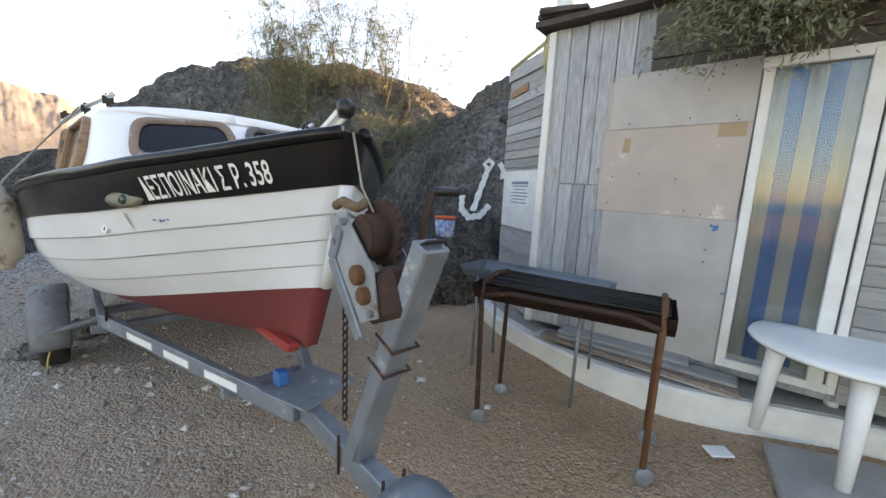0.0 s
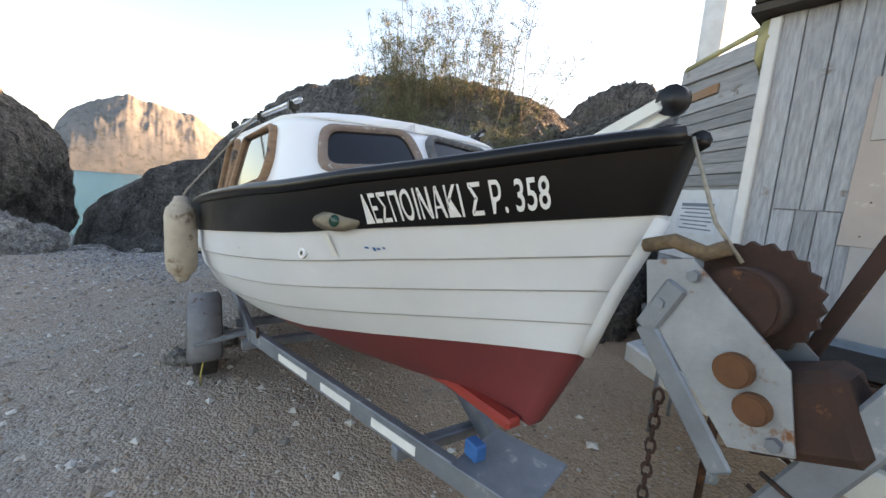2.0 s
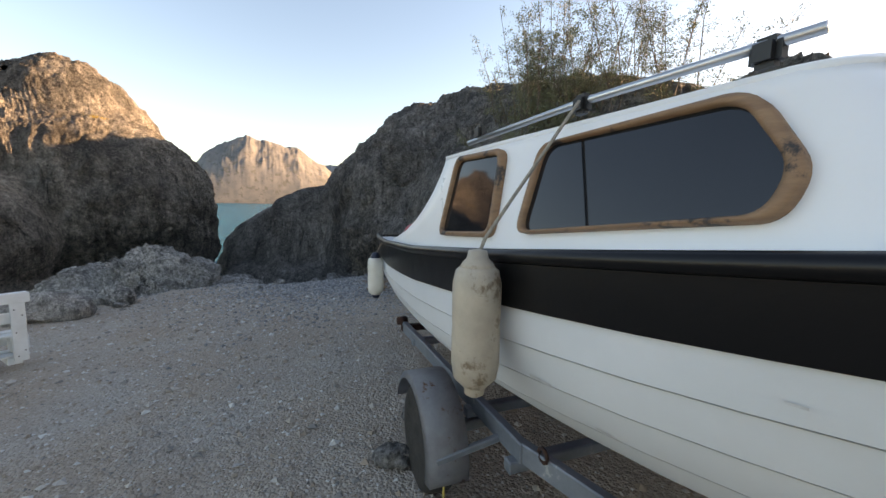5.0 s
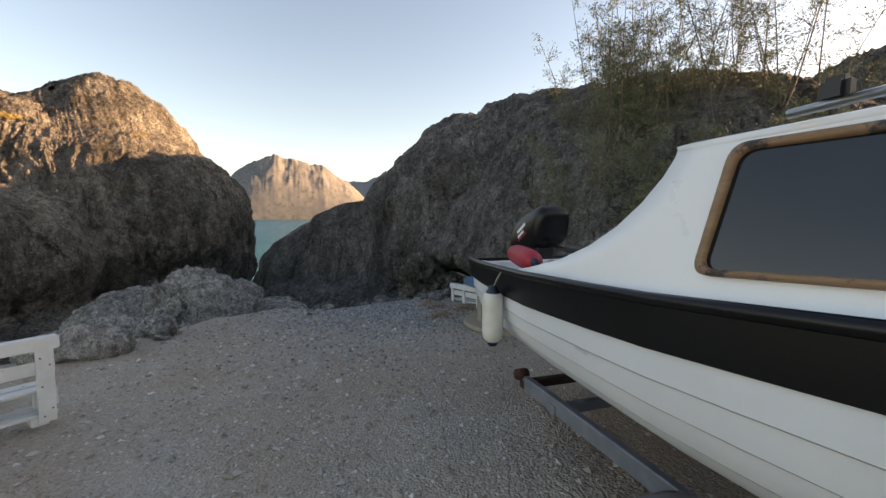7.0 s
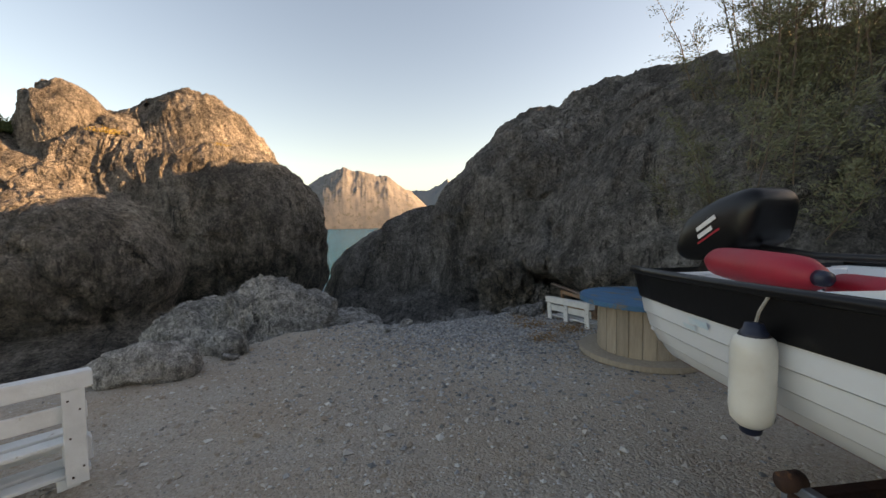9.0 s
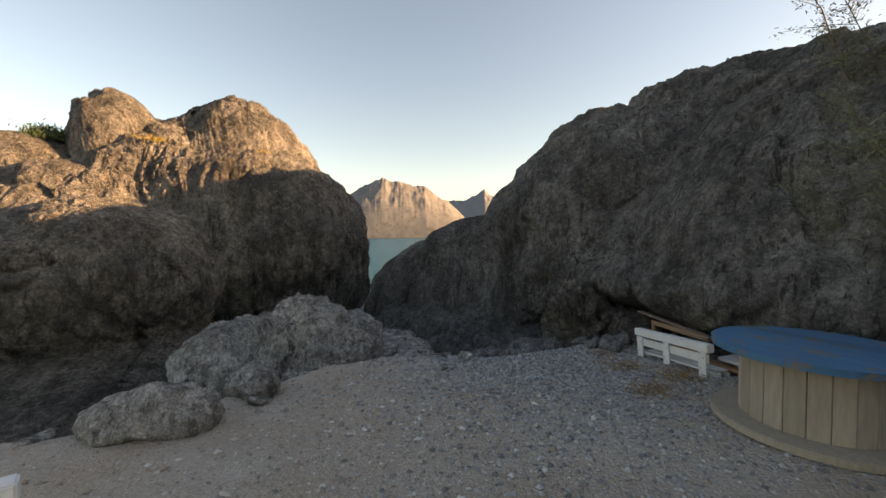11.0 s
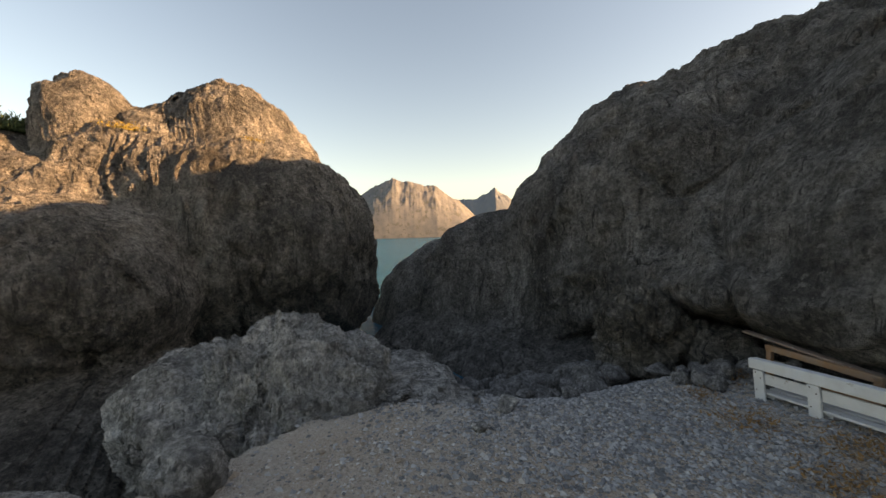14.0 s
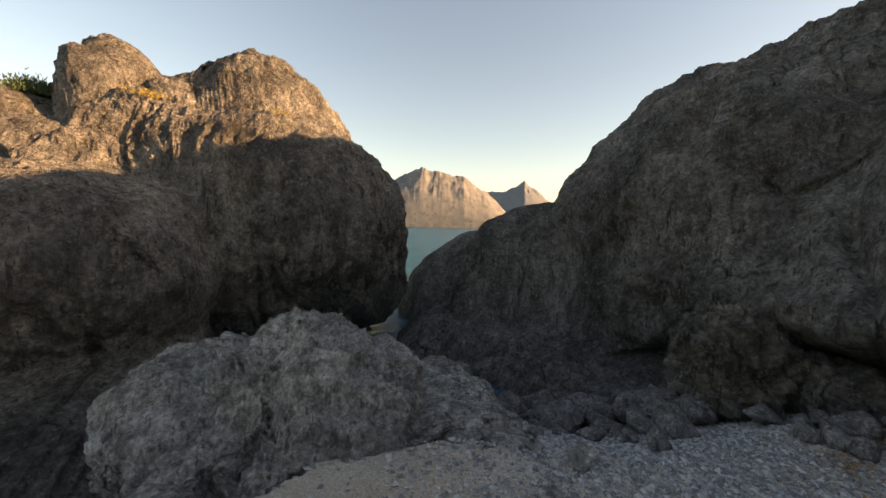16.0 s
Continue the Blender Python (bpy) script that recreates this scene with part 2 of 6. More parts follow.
def sea_mat():
    m = bpy.data.materials.new("sea_water")
    m.use_nodes = True
    t = m.node_tree
    nd, ln = t.nodes, t.links
    p = nd["Principled BSDF"]
    # the blue of reflected sky is put into the base colour; specular nearly off
    p.inputs["Base Color"].default_value = (0.02, 0.1, 0.155, 1)
    p.inputs["Specular IOR Level"].default_value = 0.04
    p.inputs["Roughness"].default_value, p.inputs["IOR"].default_value = 0.25, 1.33
    co = nd.new("ShaderNodeTexCoord")
    n = nd.new("ShaderNodeTexNoise")
    n.inputs["Scale"].default_value, n.inputs["Detail"].default_value, n.inputs["Roughness"].default_value = 0.9, 8, 0.6
    ln.new(co.outputs["Object"], n.inputs["Vector"])
    b = nd.new("ShaderNodeBump")
    b.inputs["Strength"].default_value, b.inputs["Distance"].default_value = 0.9, 0.5
    ln.new(n.outputs["Fac"], b.inputs["Height"])
    ln.new(b.outputs[0], p.inputs["Normal"])
    return m


M["ground"], M["sea"] = ground_mat(), sea_mat()


# ---- building helpers ----
def cell(i, seed):
    h = (i[..., 0] * 374761393 + i[..., 1] * 668265263 + i[..., 2] * 2147483647 + seed * 974711) & 0xFFFFFFFF
    h = ((h ^ (h >> 13)) * 1274126177) & 0xFFFFFFFF
    return ((h ^ (h >> 16)) & 0xFFFFFF) / 8388607.5 - 1.0


def vnoise(p, seed=0):
    i = np.floor(p).astype(np.int64)
    f = p - i
    f = f * f * (3 - 2 * f)
    out = 0.0
    for a in (0, 1):
        for b in (0, 1):
            for c in (0, 1):
                w = (f[..., 0] if a else 1 - f[..., 0]) * (f[..., 1] if b else 1 - f[..., 1]) * (f[..., 2] if c else 1 - f[..., 2])
                out = out + w * cell(i + np.array([a, b, c]), seed)
    return out


def fbm(p, octaves=4, seed=0, gain=0.5, ridged=False):
    out, amp = 0.0, 1.0
    for k in range(octaves):
        n = vnoise(p * 2.03 ** k + 17.3 * k, seed + k)
        out = out + amp * ((1 - 2 * np.abs(n)) if ridged else n)
        amp *= gain
    return out


def mesh_from(name, verts, faces, material, smooth=True):
    me = bpy.data.meshes.new(name)
    me.from_pydata([tuple(v) for v in np.asarray(verts).tolist()], [], faces)
    me.materials.append(material)
    if smooth:
        me.polygons.foreach_set("use_smooth", [True] * len(me.polygons))
    me.update()
    return me


def grid_faces(rows, cols, wrap=False):
    f = []
    for r in range(rows - 1):
        for c in range(cols if wrap else cols - 1):
            c2 = (c + 1) % cols
            f.append((r * cols + c, r * cols + c2, (r + 1) * cols + c2, (r + 1) * cols + c))
    return f


def rock_points(centre, lobes, dirs, soft=0.35):
    """Distance from the centre to the outside of a blend of ellipsoids, along each direction."""
    o = np.array(centre, float)
    best = np.zeros(len(dirs))
    parts = []
    for (c, ax, turn) in lobes:
        ct, st = math.cos(radians(turn)), math.sin(radians(turn))
        R = np.array([[ct, st, 0], [-st, ct, 0], [0, 0, 1]])
        A = (dirs @ R.T) / np.array(ax)
        B = (R @ (o - np.array(c))) / np.array(ax)
        a, b, k = (A * A).sum(1), A @ B, B @ B - 1
        disc = b * b - a * k
        parts.append(np.where(disc > 0, (-b + np.sqrt(np.maximum(disc, 0))) / a, 0.0))
    P = np.maximum(np.array(parts), 0.05)
    best = P.max(0)
    return best + soft * np.log(np.exp((P - best) / soft).sum(0)) * (best > 0.1)


def rock(name, centre, lobes, material, rows, cols, coarse, mid, fine, seed, floor=-3.0, low=-70, crack=0.25, soft=0.35, fold=(0.5, 0.5, 0.28), facing=None, carve=(), joint=(0.3, 0.85, -0.4)):
    """A rock mass with lumps, folds, cracks and pits. facing: azimuth round which the columns are packed."""
    th = np.radians(np.linspace(89.0, low, rows))
    ph = np.linspace(0, 2 * math.pi, cols, endpoint=False)
    if facing is not None:
        ph = ph - 0.62 * np.sin(ph)
        ph = ph + radians(facing)
    T, Pn = np.meshgrid(th, ph, indexing="ij")
    d = np.stack([np.cos(T) * np.cos(Pn), np.cos(T) * np.sin(Pn), np.sin(T)], -1).reshape(-1, 3)
    r = rock_points(centre, lobes, d, soft)
    p = np.array(centre) + d * r[:, None]
    q = p * np.array(fold)
    w = np.stack([fbm(q, 3, seed + 40), fbm(q + 9.1, 3, seed + 41), fbm(q + 23.7, 3, seed + 42)], -1)
    q2 = q + 0.35 * w
    disp = coarse * fbm(q2 * 0.8, 4, seed, 0.5)
    disp += mid * (fbm(q2 * 4.2, 5, seed + 7, 0.6, True) - 0.9) * 0.5
    disp += fine * fbm(p * 2.3, 6, seed + 13, 0.62)
    # long joints and bedding that run across the rock
    n = np.array(joint) / np.linalg.norm(joint)
    u = np.cross(n, (0.2, 0.1, 1.0))
    u = u / np.linalg.norm(u)
    bed = np.stack([p @ n, 0.16 * (p @ u), 0.16 * (p @ np.cross(n, u))], -1) * (0.5 / fold[0]) ** 0.3 + 0.22 * w
    disp += 1.2 * mid * (fbm(bed * 2.6, 5, seed + 30, 0.6, True) - 0.6)
    line, line2 = vnoise(bed * 0.8, seed + 21), vnoise(bed[:, (1, 0, 2)] * np.array([3.2, 0.5, 1.0]), seed + 22)
    disp -= crack * np.exp(-(line / 0.035) ** 2) + 0.6 * crack * np.exp(-(line2 / 0.03) ** 2)
    for at, size, depth in carve:
        disp -= depth * np.exp(-((((p - np.array(at)) / np.array(size)) ** 2).sum(1)) ** 1.5)
    p = p + d * disp[:, None]
    p[:, 2] = np.maximum(p[:, 2], floor)
    me = mesh_from(name, p - np.array(centre), grid_faces(rows, cols, True), material)
    ob = new(name, me)
    ob.location = centre
    return ob


def empty(name, m=None, label="", category="", group="", kind=""):
    e = new(name)
    e.empty_display_size = 0.1
    if m is not None:
        e.matrix_world = m
    return tagged(e, label, category, group, kind)


def part(name, bm, material, parent=None, label="", smooth=False):
    me = bpy.data.meshes.new(name)
    bm.normal_update()
    bm.to_mesh(me)
    bm.free()
    me.materials.append(material)
    if smooth:
        me.polygons.foreach_set("use_smooth", [True] * len(me.polygons))
    ob = new(name, me)
    ob.parent = parent
    return tagged(ob, label)


def box(size, at=(0, 0, 0), m=None, bevel=0.0, into=None, seg=1):
    """A box, its edges rounded, added to a bmesh."""
    bm = bmesh.new()
    bmesh.ops.create_cube(bm, size=1.0, matrix=Matrix.Diagonal((*size, 1)))
    if bevel:
        bmesh.ops.bevel(bm, geom=bm.edges[:], offset=min(bevel, min(size) * 0.45), segments=seg, affect="EDGES")
    bmesh.ops.transform(bm, matrix=Matrix.Translation(at) @ (m or Matrix()), verts=bm.verts[:])
    return merge(bm, into)


def merge(bm, into):
    if into is None:
        return bm
    me = bpy.data.meshes.new("tmp")
    bm.to_mesh(me)
    bm.free()
    into.from_mesh(me)
    bpy.data.meshes.remove(me)
    return into


def tube(points, radius, into=None, n=8, closed=False, radii=None):
    """A round bar along a line of points."""
    bm = bmesh.new()
    pts = [Vector(p) for p in points]
    rings = []
    up = Vector((0.03, 0.05, 1)).normalized()
    for k, p in enumerate(pts):
        a = pts[k - 1] if k else (pts[-1] if closed else pts[0])
        b = pts[k + 1] if k + 1 < len(pts) else (pts[0] if closed else pts[-1])
        t = (b - a).normalized()
        x = t.cross(up)
        if x.length < 0.05:
            x = t.cross(Vector((1, 0, 0)))
        x.normalize()
        y = t.cross(x).normalized()
        r = radii[k] if radii else radius
        rings.append([bm.verts.new(p + r * (math.cos(2 * math.pi * j / n) * x + math.sin(2 * math.pi * j / n) * y)) for j in range(n)])
    m = len(rings)
    for k in range(m if closed else m - 1):
        A, B = rings[k], rings[(k + 1) % m]
        for j in range(n):
            bm.faces.new((A[j], A[(j + 1) % n], B[(j + 1) % n], B[j]))
    if not closed:
        bm.faces.new(rings[0][::-1]), bm.faces.new(rings[-1])
    bmesh.ops.recalc_face_normals(bm, faces=bm.faces[:])
    return merge(bm, into)


def disc(r, h, at=(0, 0, 0), m=None, n=24, bevel=0.0, into=None, r2=None):
    bm = bmesh.new()
    bmesh.ops.create_cone(bm, cap_ends=True, segments=n, radius1=r, radius2=r if r2 is None else r2, depth=h)
    if bevel:
        es = [e for e in bm.edges if abs(e.verts[0].co.z - e.verts[1].co.z) < 1e-6]
        bmesh.ops.bevel(bm, geom=es, offset=bevel, segments=2, affect="EDGES")
    bmesh.ops.transform(bm, matrix=Matrix.Translation(at) @ (m or Matrix()), verts=bm.verts[:])
    return merge(bm, into)


def lathe(profile, at=(0, 0, 0), m=None, n=24, into=None):
    """A turned body from (radius, height) pairs."""
    bm = bmesh.new()
    rings = [[bm.verts.new((r * math.cos(2 * math.pi * j / n), r * math.sin(2 * math.pi * j / n), z)) for j in range(n)] for r, z in profile]
    for A, B in zip(rings, rings[1:]):
        for j in range(n):
            bm.faces.new((A[j], A[(j + 1) % n], B[(j + 1) % n], B[j]))
    bm.faces.new(rings[0][::-1]), bm.faces.new(rings[-1])
    bmesh.ops.transform(bm, matrix=Matrix.Translation(at) @ (m or Matrix()), verts=bm.verts[:])
    return merge(bm, into)


def plate(outline, thick, m=None, into=None, bevel=0.0):
    """A flat plate from an outline in x, y; its thickness goes down from z = 0."""
    bm = bmesh.new()
    f = bm.faces.new([bm.verts.new((x, y, 0)) for x, y in outline])
    g = bmesh.ops.extrude_face_region(bm, geom=[f])
    bmesh.ops.translate(bm, vec=(0, 0, -thick), verts=[v for v in g["geom"] if isinstance(v, bmesh.types.BMVert)])
    bmesh.ops.recalc_face_normals(bm, faces=bm.faces[:])
    if bevel:
        bmesh.ops.bevel(bm, geom=bm.edges[:], offset=bevel, segments=1, affect="EDGES")
    if m is not None:
        bmesh.ops.transform(bm, matrix=m, verts=bm.verts[:])
    return merge(bm, into)


# ---- ground, sea and distance ----
SEA = -1.35


def shore(x, y):
    """How far, in metres, a place lies out beyond the edge of the beach."""
    edge = -9.75 + 0.55 * np.exp(-((y - 1.0) / 1.2) ** 2) - 0.35 * np.exp(-((y - 3.4) / 0.9) ** 2) + 0.4 * np.clip((y - 4.0) / 2.0, 0, 1) - 3.3 * np.clip((y - 4.6) / 1.2, 0, 1) - 0.25 * np.clip(0.5 - y, 0, 30)
    return edge - x


def ground_height(x, y):
    p = np.stack([x, y, np.zeros_like(x)], -1)
    out = shore(x, y)
    h = 0.03 * fbm(p * 0.7, 3, 3) + 0.012 * fbm(p * 4.0, 3, 5)
    h = h - 0.05 * np.clip((-x - 5.0) / 4.0, 0, 1) - 0.1 * np.clip((-x - 7.0) / 2.5, 0, 1) * np.clip((y - 3.0) / 3, 0, 1)
    drop = np.clip(out, 0, None)
    h = h - 1.1 * np.clip((-x - 9.35) / 2.4, 0, 1.1) * np.clip((y - 4.3) / 1.3, 0, 1)
    return h - np.minimum(3.8, 0.15 * np.clip(drop * 3, 0, 1) + 1.3 * drop) + 0.18 * fbm(p * 1.6, 3, 9) * np.clip(out * 2, 0, 1)


def build_ground():
    xs = np.concatenate([np.linspace(-60, -16, 23)[:-1], np.linspace(-16, 6, 221)[:-1], np.linspace(6, 60, 28)])
    ys = np.concatenate([np.linspace(-60, -8, 27)[:-1], np.linspace(-8, 10, 181)[:-1], np.linspace(10, 60, 26)])
    X, Y = np.meshgrid(xs, ys, indexing="ij")
    Z = ground_height(X, Y)
    v = np.stack([X, Y, Z], -1).reshape(-1, 3)
    f = [q[::-1] for q in grid_faces(len(xs), len(ys))]
    return tagged(new("ground", mesh_from("ground", v, f, M["ground"])), "grey-brown gravel beach sloping to the sea", "ground", kind="structure")


build_ground()
bm = bmesh.new()
bmesh.ops.create_grid(bm, x_segments=8, y_segments=8, size=4000)
tagged(part("water", bm, M["sea"]), "rippled blue-green sea reaching the horizon", "sea", kind="structure").location = (-2500, 0, SEA)


def mountain(name, az, dist, width, height, profile, material, seed, label):
    """A far headland: a ridge whose height follows a profile along its width, with gullies."""
    nx, ny = 220, 60
    u = np.linspace(-0.5, 0.5, nx)
    w = np.linspace(0, 1, ny)
    U, W = np.meshgrid(u, w, indexing="ij")
    ridge = np.interp(U, [a for a, _ in profile], [b for _, b in profile])
    across = np.clip(1 - np.abs(W - 0.5) * 2, 0, 1)
    p = np.stack([U * 9, W * 13, ridge * 2], -1)
    Z = height * ridge * np.clip(np.clip(across * 1.7, 0, 1) ** 0.6 + 0.06 * fbm(p * 1.7, 6, seed, 0.5, True) * across * (1.1 - across), 0, 1.2)
    Z = Z * (1 + 0.03 * fbm(p * 3, 4, seed + 5))
    t = radians(az)
    out, side = np.array([math.cos(t), math.sin(t)]), np.array([math.sin(t), -math.cos(t)])
    XY = out * (dist + (W[..., None] - 0.5) * width * 0.7) + side * (U[..., None] * width)
    v = np.concatenate([XY, (Z + SEA - 0.5)[..., None]], -1).reshape(-1, 3)
    ob = new(name, mesh_from(name, v, grid_faces(nx, ny), material))
    return tagged(ob, label, "mountain", kind="structure")


mountain("backdrop_headland", 158.6, 900, 330, 128, ((-0.5, 0.0), (-0.48, 0.35), (-0.44, 0.6), (-0.38, 0.76), (-0.3, 0.89), (-0.23, 0.97), (-0.18, 1.0), (-0.12, 0.95), (-0.04, 0.94), (0.03, 0.87), (0.1, 0.88), (0.18, 0.72), (0.26, 0.62), (0.36, 0.38), (0.5, 0.0)), M["mountain"], 31, "sunlit bare rocky headland across the bay")
mountain("backdrop_far_hills", 149.3, 1500, 460, 170, ((-0.5, 0.0), (-0.35, 0.6), (-0.2, 0.78), (-0.05, 0.8), (0.04, 0.92), (0.1, 1.0), (0.18, 0.85), (0.3, 0.6), (0.5, 0.0)), M["mountain_far"], 77, "bare hills further across the bay, haze painted into their colour")

# ---- rock masses ----
tagged(rock("sea_boulder", (-18.28, 0.74, 1.17), (((-19.27, 1.91, 2.73), (2.39, 2.29, 3.24), 0), ((-17.83, 2.42, 1.39), (3.13, 3.14, 2.67), 0), ((-18.16, 2.23, -0.12), (2.68, 3.35, 1.60), 0), ((-18.14, 0.19, 1.39), (2.74, 3.10, 2.69), 0), ((-17.61, -1.30, 0.69), (3.13, 2.45, 2.17), 0), ((-17.96, -1.72, 1.49), (2.71, 2.37, 2.10), 0), ((-15.70, -0.49, 0.61), (2.72, 2.18, 1.82), 0), ((-15.90, -0.49, -1.14), (2.65, 1.97, 1.36), 0), ((-18.63, -1.12, 3.79), (1.51, 1.09, 1.79), 0), ((-18.35, 0.46, -1.00), (2.31, 3.81, 1.63), 0), ((-18.3, -2.75, 2.4), (1.7, 1.45, 1.8), 0), ((-18.7, 0.1, 3.1), (1.4, 1.3, 1.8), 0), ((-13.0, -0.5, -1.6), (2.2, 2.4, 0.8), 0)),
            M["rock_left"], 400, 760, 0.2, 0.05, 0.05, 11, floor=SEA - 1.5, facing=0, crack=0.16, joint=(0.25, 0.9, 0.3), soft=0.16, fold=(0.72, 0.72, 0.42), carve=(((-15.36, -0.08, 3.35), (1.63, 0.48, 1.09), 0.2), ((-15.09, 2.78, -1.48), (1.36, 3.06, 0.54), 0.88), ((-13.73, -0.9, -1.48), (1.63, 2.45, 0.54), 0.75), ((-15.7, -3.75, 1.99), (1.02, 0.41, 0.82), 0.48))), "huge weathered grey-brown limestone boulder standing in the sea", "boulder", kind="structure")
tagged(rock("cliff_rock", (-11.5, 13.5, 1.0), (((-11.89, 13.17, 0.58), (6.33, 5.45, 4.90), 8), ((-14.65, 13.23, 1.06), (3.09, 2.87, 4.81), 20), ((-14.00, 9.90, -0.80), (3.20, 2.30, 2.60), 0), ((-19.01, 8.95, -1.90), (2.18, 3.14, 3.39), 0), ((-15.93, 9.13, -0.78), (1.57, 2.95, 3.09), 0), ((-7.38, 14.05, 0.52), (6.06, 6.84, 4.68), 0), ((-3.00, 12.50, -0.50), (4.00, 4.50, 3.80), 0), ((-1.06, 10.29, -0.23), (2.65, 3.29, 3.65), 0), ((-10.15, 9.79, -0.74), (2.57, 2.05, 2.13), 10), ((-15.67, 11.73, 2.09), (1.84, 1.59, 2.17), 0), ((-14.3, 8.5, -1.7), (3.0, 2.6, 1.3), 0), ((-16.2, 7.3, -1.5), (2.0, 2.4, 1.1), 0), ((-11.6, 8.7, -1.6), (2.6, 1.9, 1.1), 0)),
            M["rock_right"], 400, 1200, 0.34, 0.06, 0.06, 5, floor=SEA - 1.0, facing=-105, crack=0.18, joint=(0.34, 0.75, -0.57), soft=0.18, carve=(((-16.6, 10.0, 2.3), (1.2, 1.2, 0.35), 0.6), ((-14.5, 8.3, 0.6), (0.4, 1.6, 1.7), 0.35), ((-9.2, 7.9, -0.2), (1.4, 1.7, 0.55), 1.15), ((-9.4, 7.7, 0.75), (2.2, 1.4, 0.3), -0.22), ((-11.6, 7.8, -0.75), (0.7, 1.6, 0.5), 0.5))), "long dark limestone outcrop with cracks and overhangs", "rock", kind="structure")
tagged(rock("upper_boulder", (-3.6, 20.5, 4.4), (((-3.6, 20.5, 4.4), (2.3, 2.0, 2.2), 0),), M["rock_right"], 70, 120, 0.25, 0.2, 0.05, 61, floor=0.0, low=-88, fold=(0.8, 0.8, 0.6)), "round brown boulder perched on the ridge", "boulder", kind="structure")
tagged(rock("shore_slab", (-11.2, 2.9, -0.7), (((-11.45, 2.8, -0.7), (1.65, 1.35, 1.0), 20), ((-10.5, 3.9, -0.75), (1.7, 1.1, 0.6), -10), ((-11.6, 4.3, -1.0), (1.6, 0.9, 0.8), 0), ((-11.9, 2.1, -0.5), (1.0, 0.8, 0.75), 15)),
            M["rock_slab"], 240, 420, 0.2, 0.09, 0.03, 19, floor=-2.2, crack=0.14, soft=0.05, fold=(1.2, 1.2, 1.0), joint=(0.35, 0.9, 0.25)), "pale grey rough shore rock at the edge of the beach", "rock", kind="structure")
tagged(rock("shore_stone", (-9.12, 1.46, 0.03), (((-9.12, 1.46, 0.03), (0.52, 0.27, 0.23), 62), ((-9.25, 1.2, -0.02), (0.36, 0.25, 0.21), 40)), M["rock_stone"], 60, 100, 0.05, 0.03, 0.01, 23, floor=-0.6, crack=0.02, soft=0.06, fold=(2, 2, 2)), "large smooth grey stone lying beside the shore rock", "stone")
tagged(rock("shore_stone", (-8.93, 1.6, -0.02), (((-8.93, 1.6, -0.02), (0.24, 0.13, 0.1), 75),), M["rock_stone"], 40, 60, 0.03, 0.02, 0.005, 24, floor=-0.3, crack=0.01, soft=0.05, fold=(3, 3, 3)), "small pale stone half buried in the gravel", "stone")
tagged(rock("shore_stone", (-9.5, 2.22, 0.02), (((-9.5, 2.22, 0.02), (0.26, 0.2, 0.17), 20),), M["rock_slab"], 40, 60, 0.05, 0.03, 0.01, 25, floor=-0.4, crack=0.02, soft=0.05, fold=(3, 3, 3)), "broken brownish stone against the shore rock", "stone")
# added sun blocker, mostly out of view: keeps boat and beach in shade
tagged(rock("hill", (14.0, 24.0, 0.0), (((15.0, 24.0, 0.0), (15.0, 7.0, 8.0), -25), ((3.5, 25.0, 0.0), (7.0, 5.0, 5.0), 0)), M["rock_right"], 60, 120, 0.6, 0.4, 0.1, 51, floor=-1.0), "unseen rocky mass added behind the shed to shade the beach", "hill", kind="structure")
tagged(rock("pillar_stone", (-10.35, 7.6, 0.0), (((-10.35, 7.6, -0.1), (0.55, 0.5, 0.66), 20), ((-10.2, 7.4, 0.22), (0.42, 0.4, 0.36), 0)), M["rock_left"], 80, 120, 0.12, 0.1, 0.03, 81, floor=-1.0, crack=0.06, soft=0.05, fold=(1.6, 1.6, 1.2)), "blocky dark stone leaning against the cliff foot", "stone")
tagged(rock("foot_stone", (-9.6, 8.15, -0.1), (((-9.6, 8.15, -0.1), (0.5, 0.4, 0.35), 0),), M["rock_right"], 40, 60, 0.06, 0.06, 0.02, 83, floor=-0.8, crack=0.04, soft=0.05, fold=(2, 2, 2)), "low dark stone under the overhang", "stone")

# ---- boat ----
M["teak"] = mat("varnished_wood", (0.34, 0.2, 0.11), 0.6, second=(0.2, 0.11, 0.06), scale=9, stretch=(1, 1, 5), spots=(0.035, 0.03, 0.028), spot_scale=7, spot_at=0.54, bump=0.2, bump_scale=40)
M["teak_worn"] = mat("weathered_wood_trim", (0.27, 0.2, 0.16), 0.8, second=(0.17, 0.12, 0.1), scale=14, spots=(0.4, 0.38, 0.35), spot_scale=22, spot_at=0.58, bump=0.3, bump_scale=60)
M["trim_grey"] = mat("grey_window_trim", (0.14, 0.14, 0.14), 0.7, second=(0.07, 0.07, 0.07), scale=16, spots=(0.4, 0.4, 0.39), spot_scale=25, spot_at=0.6)
M["tinted"] = mat("tinted_glass", (0.012, 0.014, 0.018), 0.06, second=(0.008, 0.009, 0.011), scale=2.0, rough_var=0.03)
M["alu"] = mat("dull_aluminium_tube", (0.6, 0.62, 0.64), 0.35, 0.9, scale=6)
M["black_plastic"] = mat("black_plastic", (0.008, 0.008, 0.009), 0.45, scale=5)
M["bronze"] = mat("tarnished_bronze", (0.2, 0.17, 0.125), 0.5, 0.5, second=(0.11, 0.095, 0.075), scale=12)
M["green_lens"] = mat("green_lens", (0.01, 0.06, 0.045), 0.1, scale=3)
M["letter"] = mat("white_lettering_paint", (0.75, 0.75, 0.74), 0.5, second=(0.66, 0.66, 0.65), scale=20)
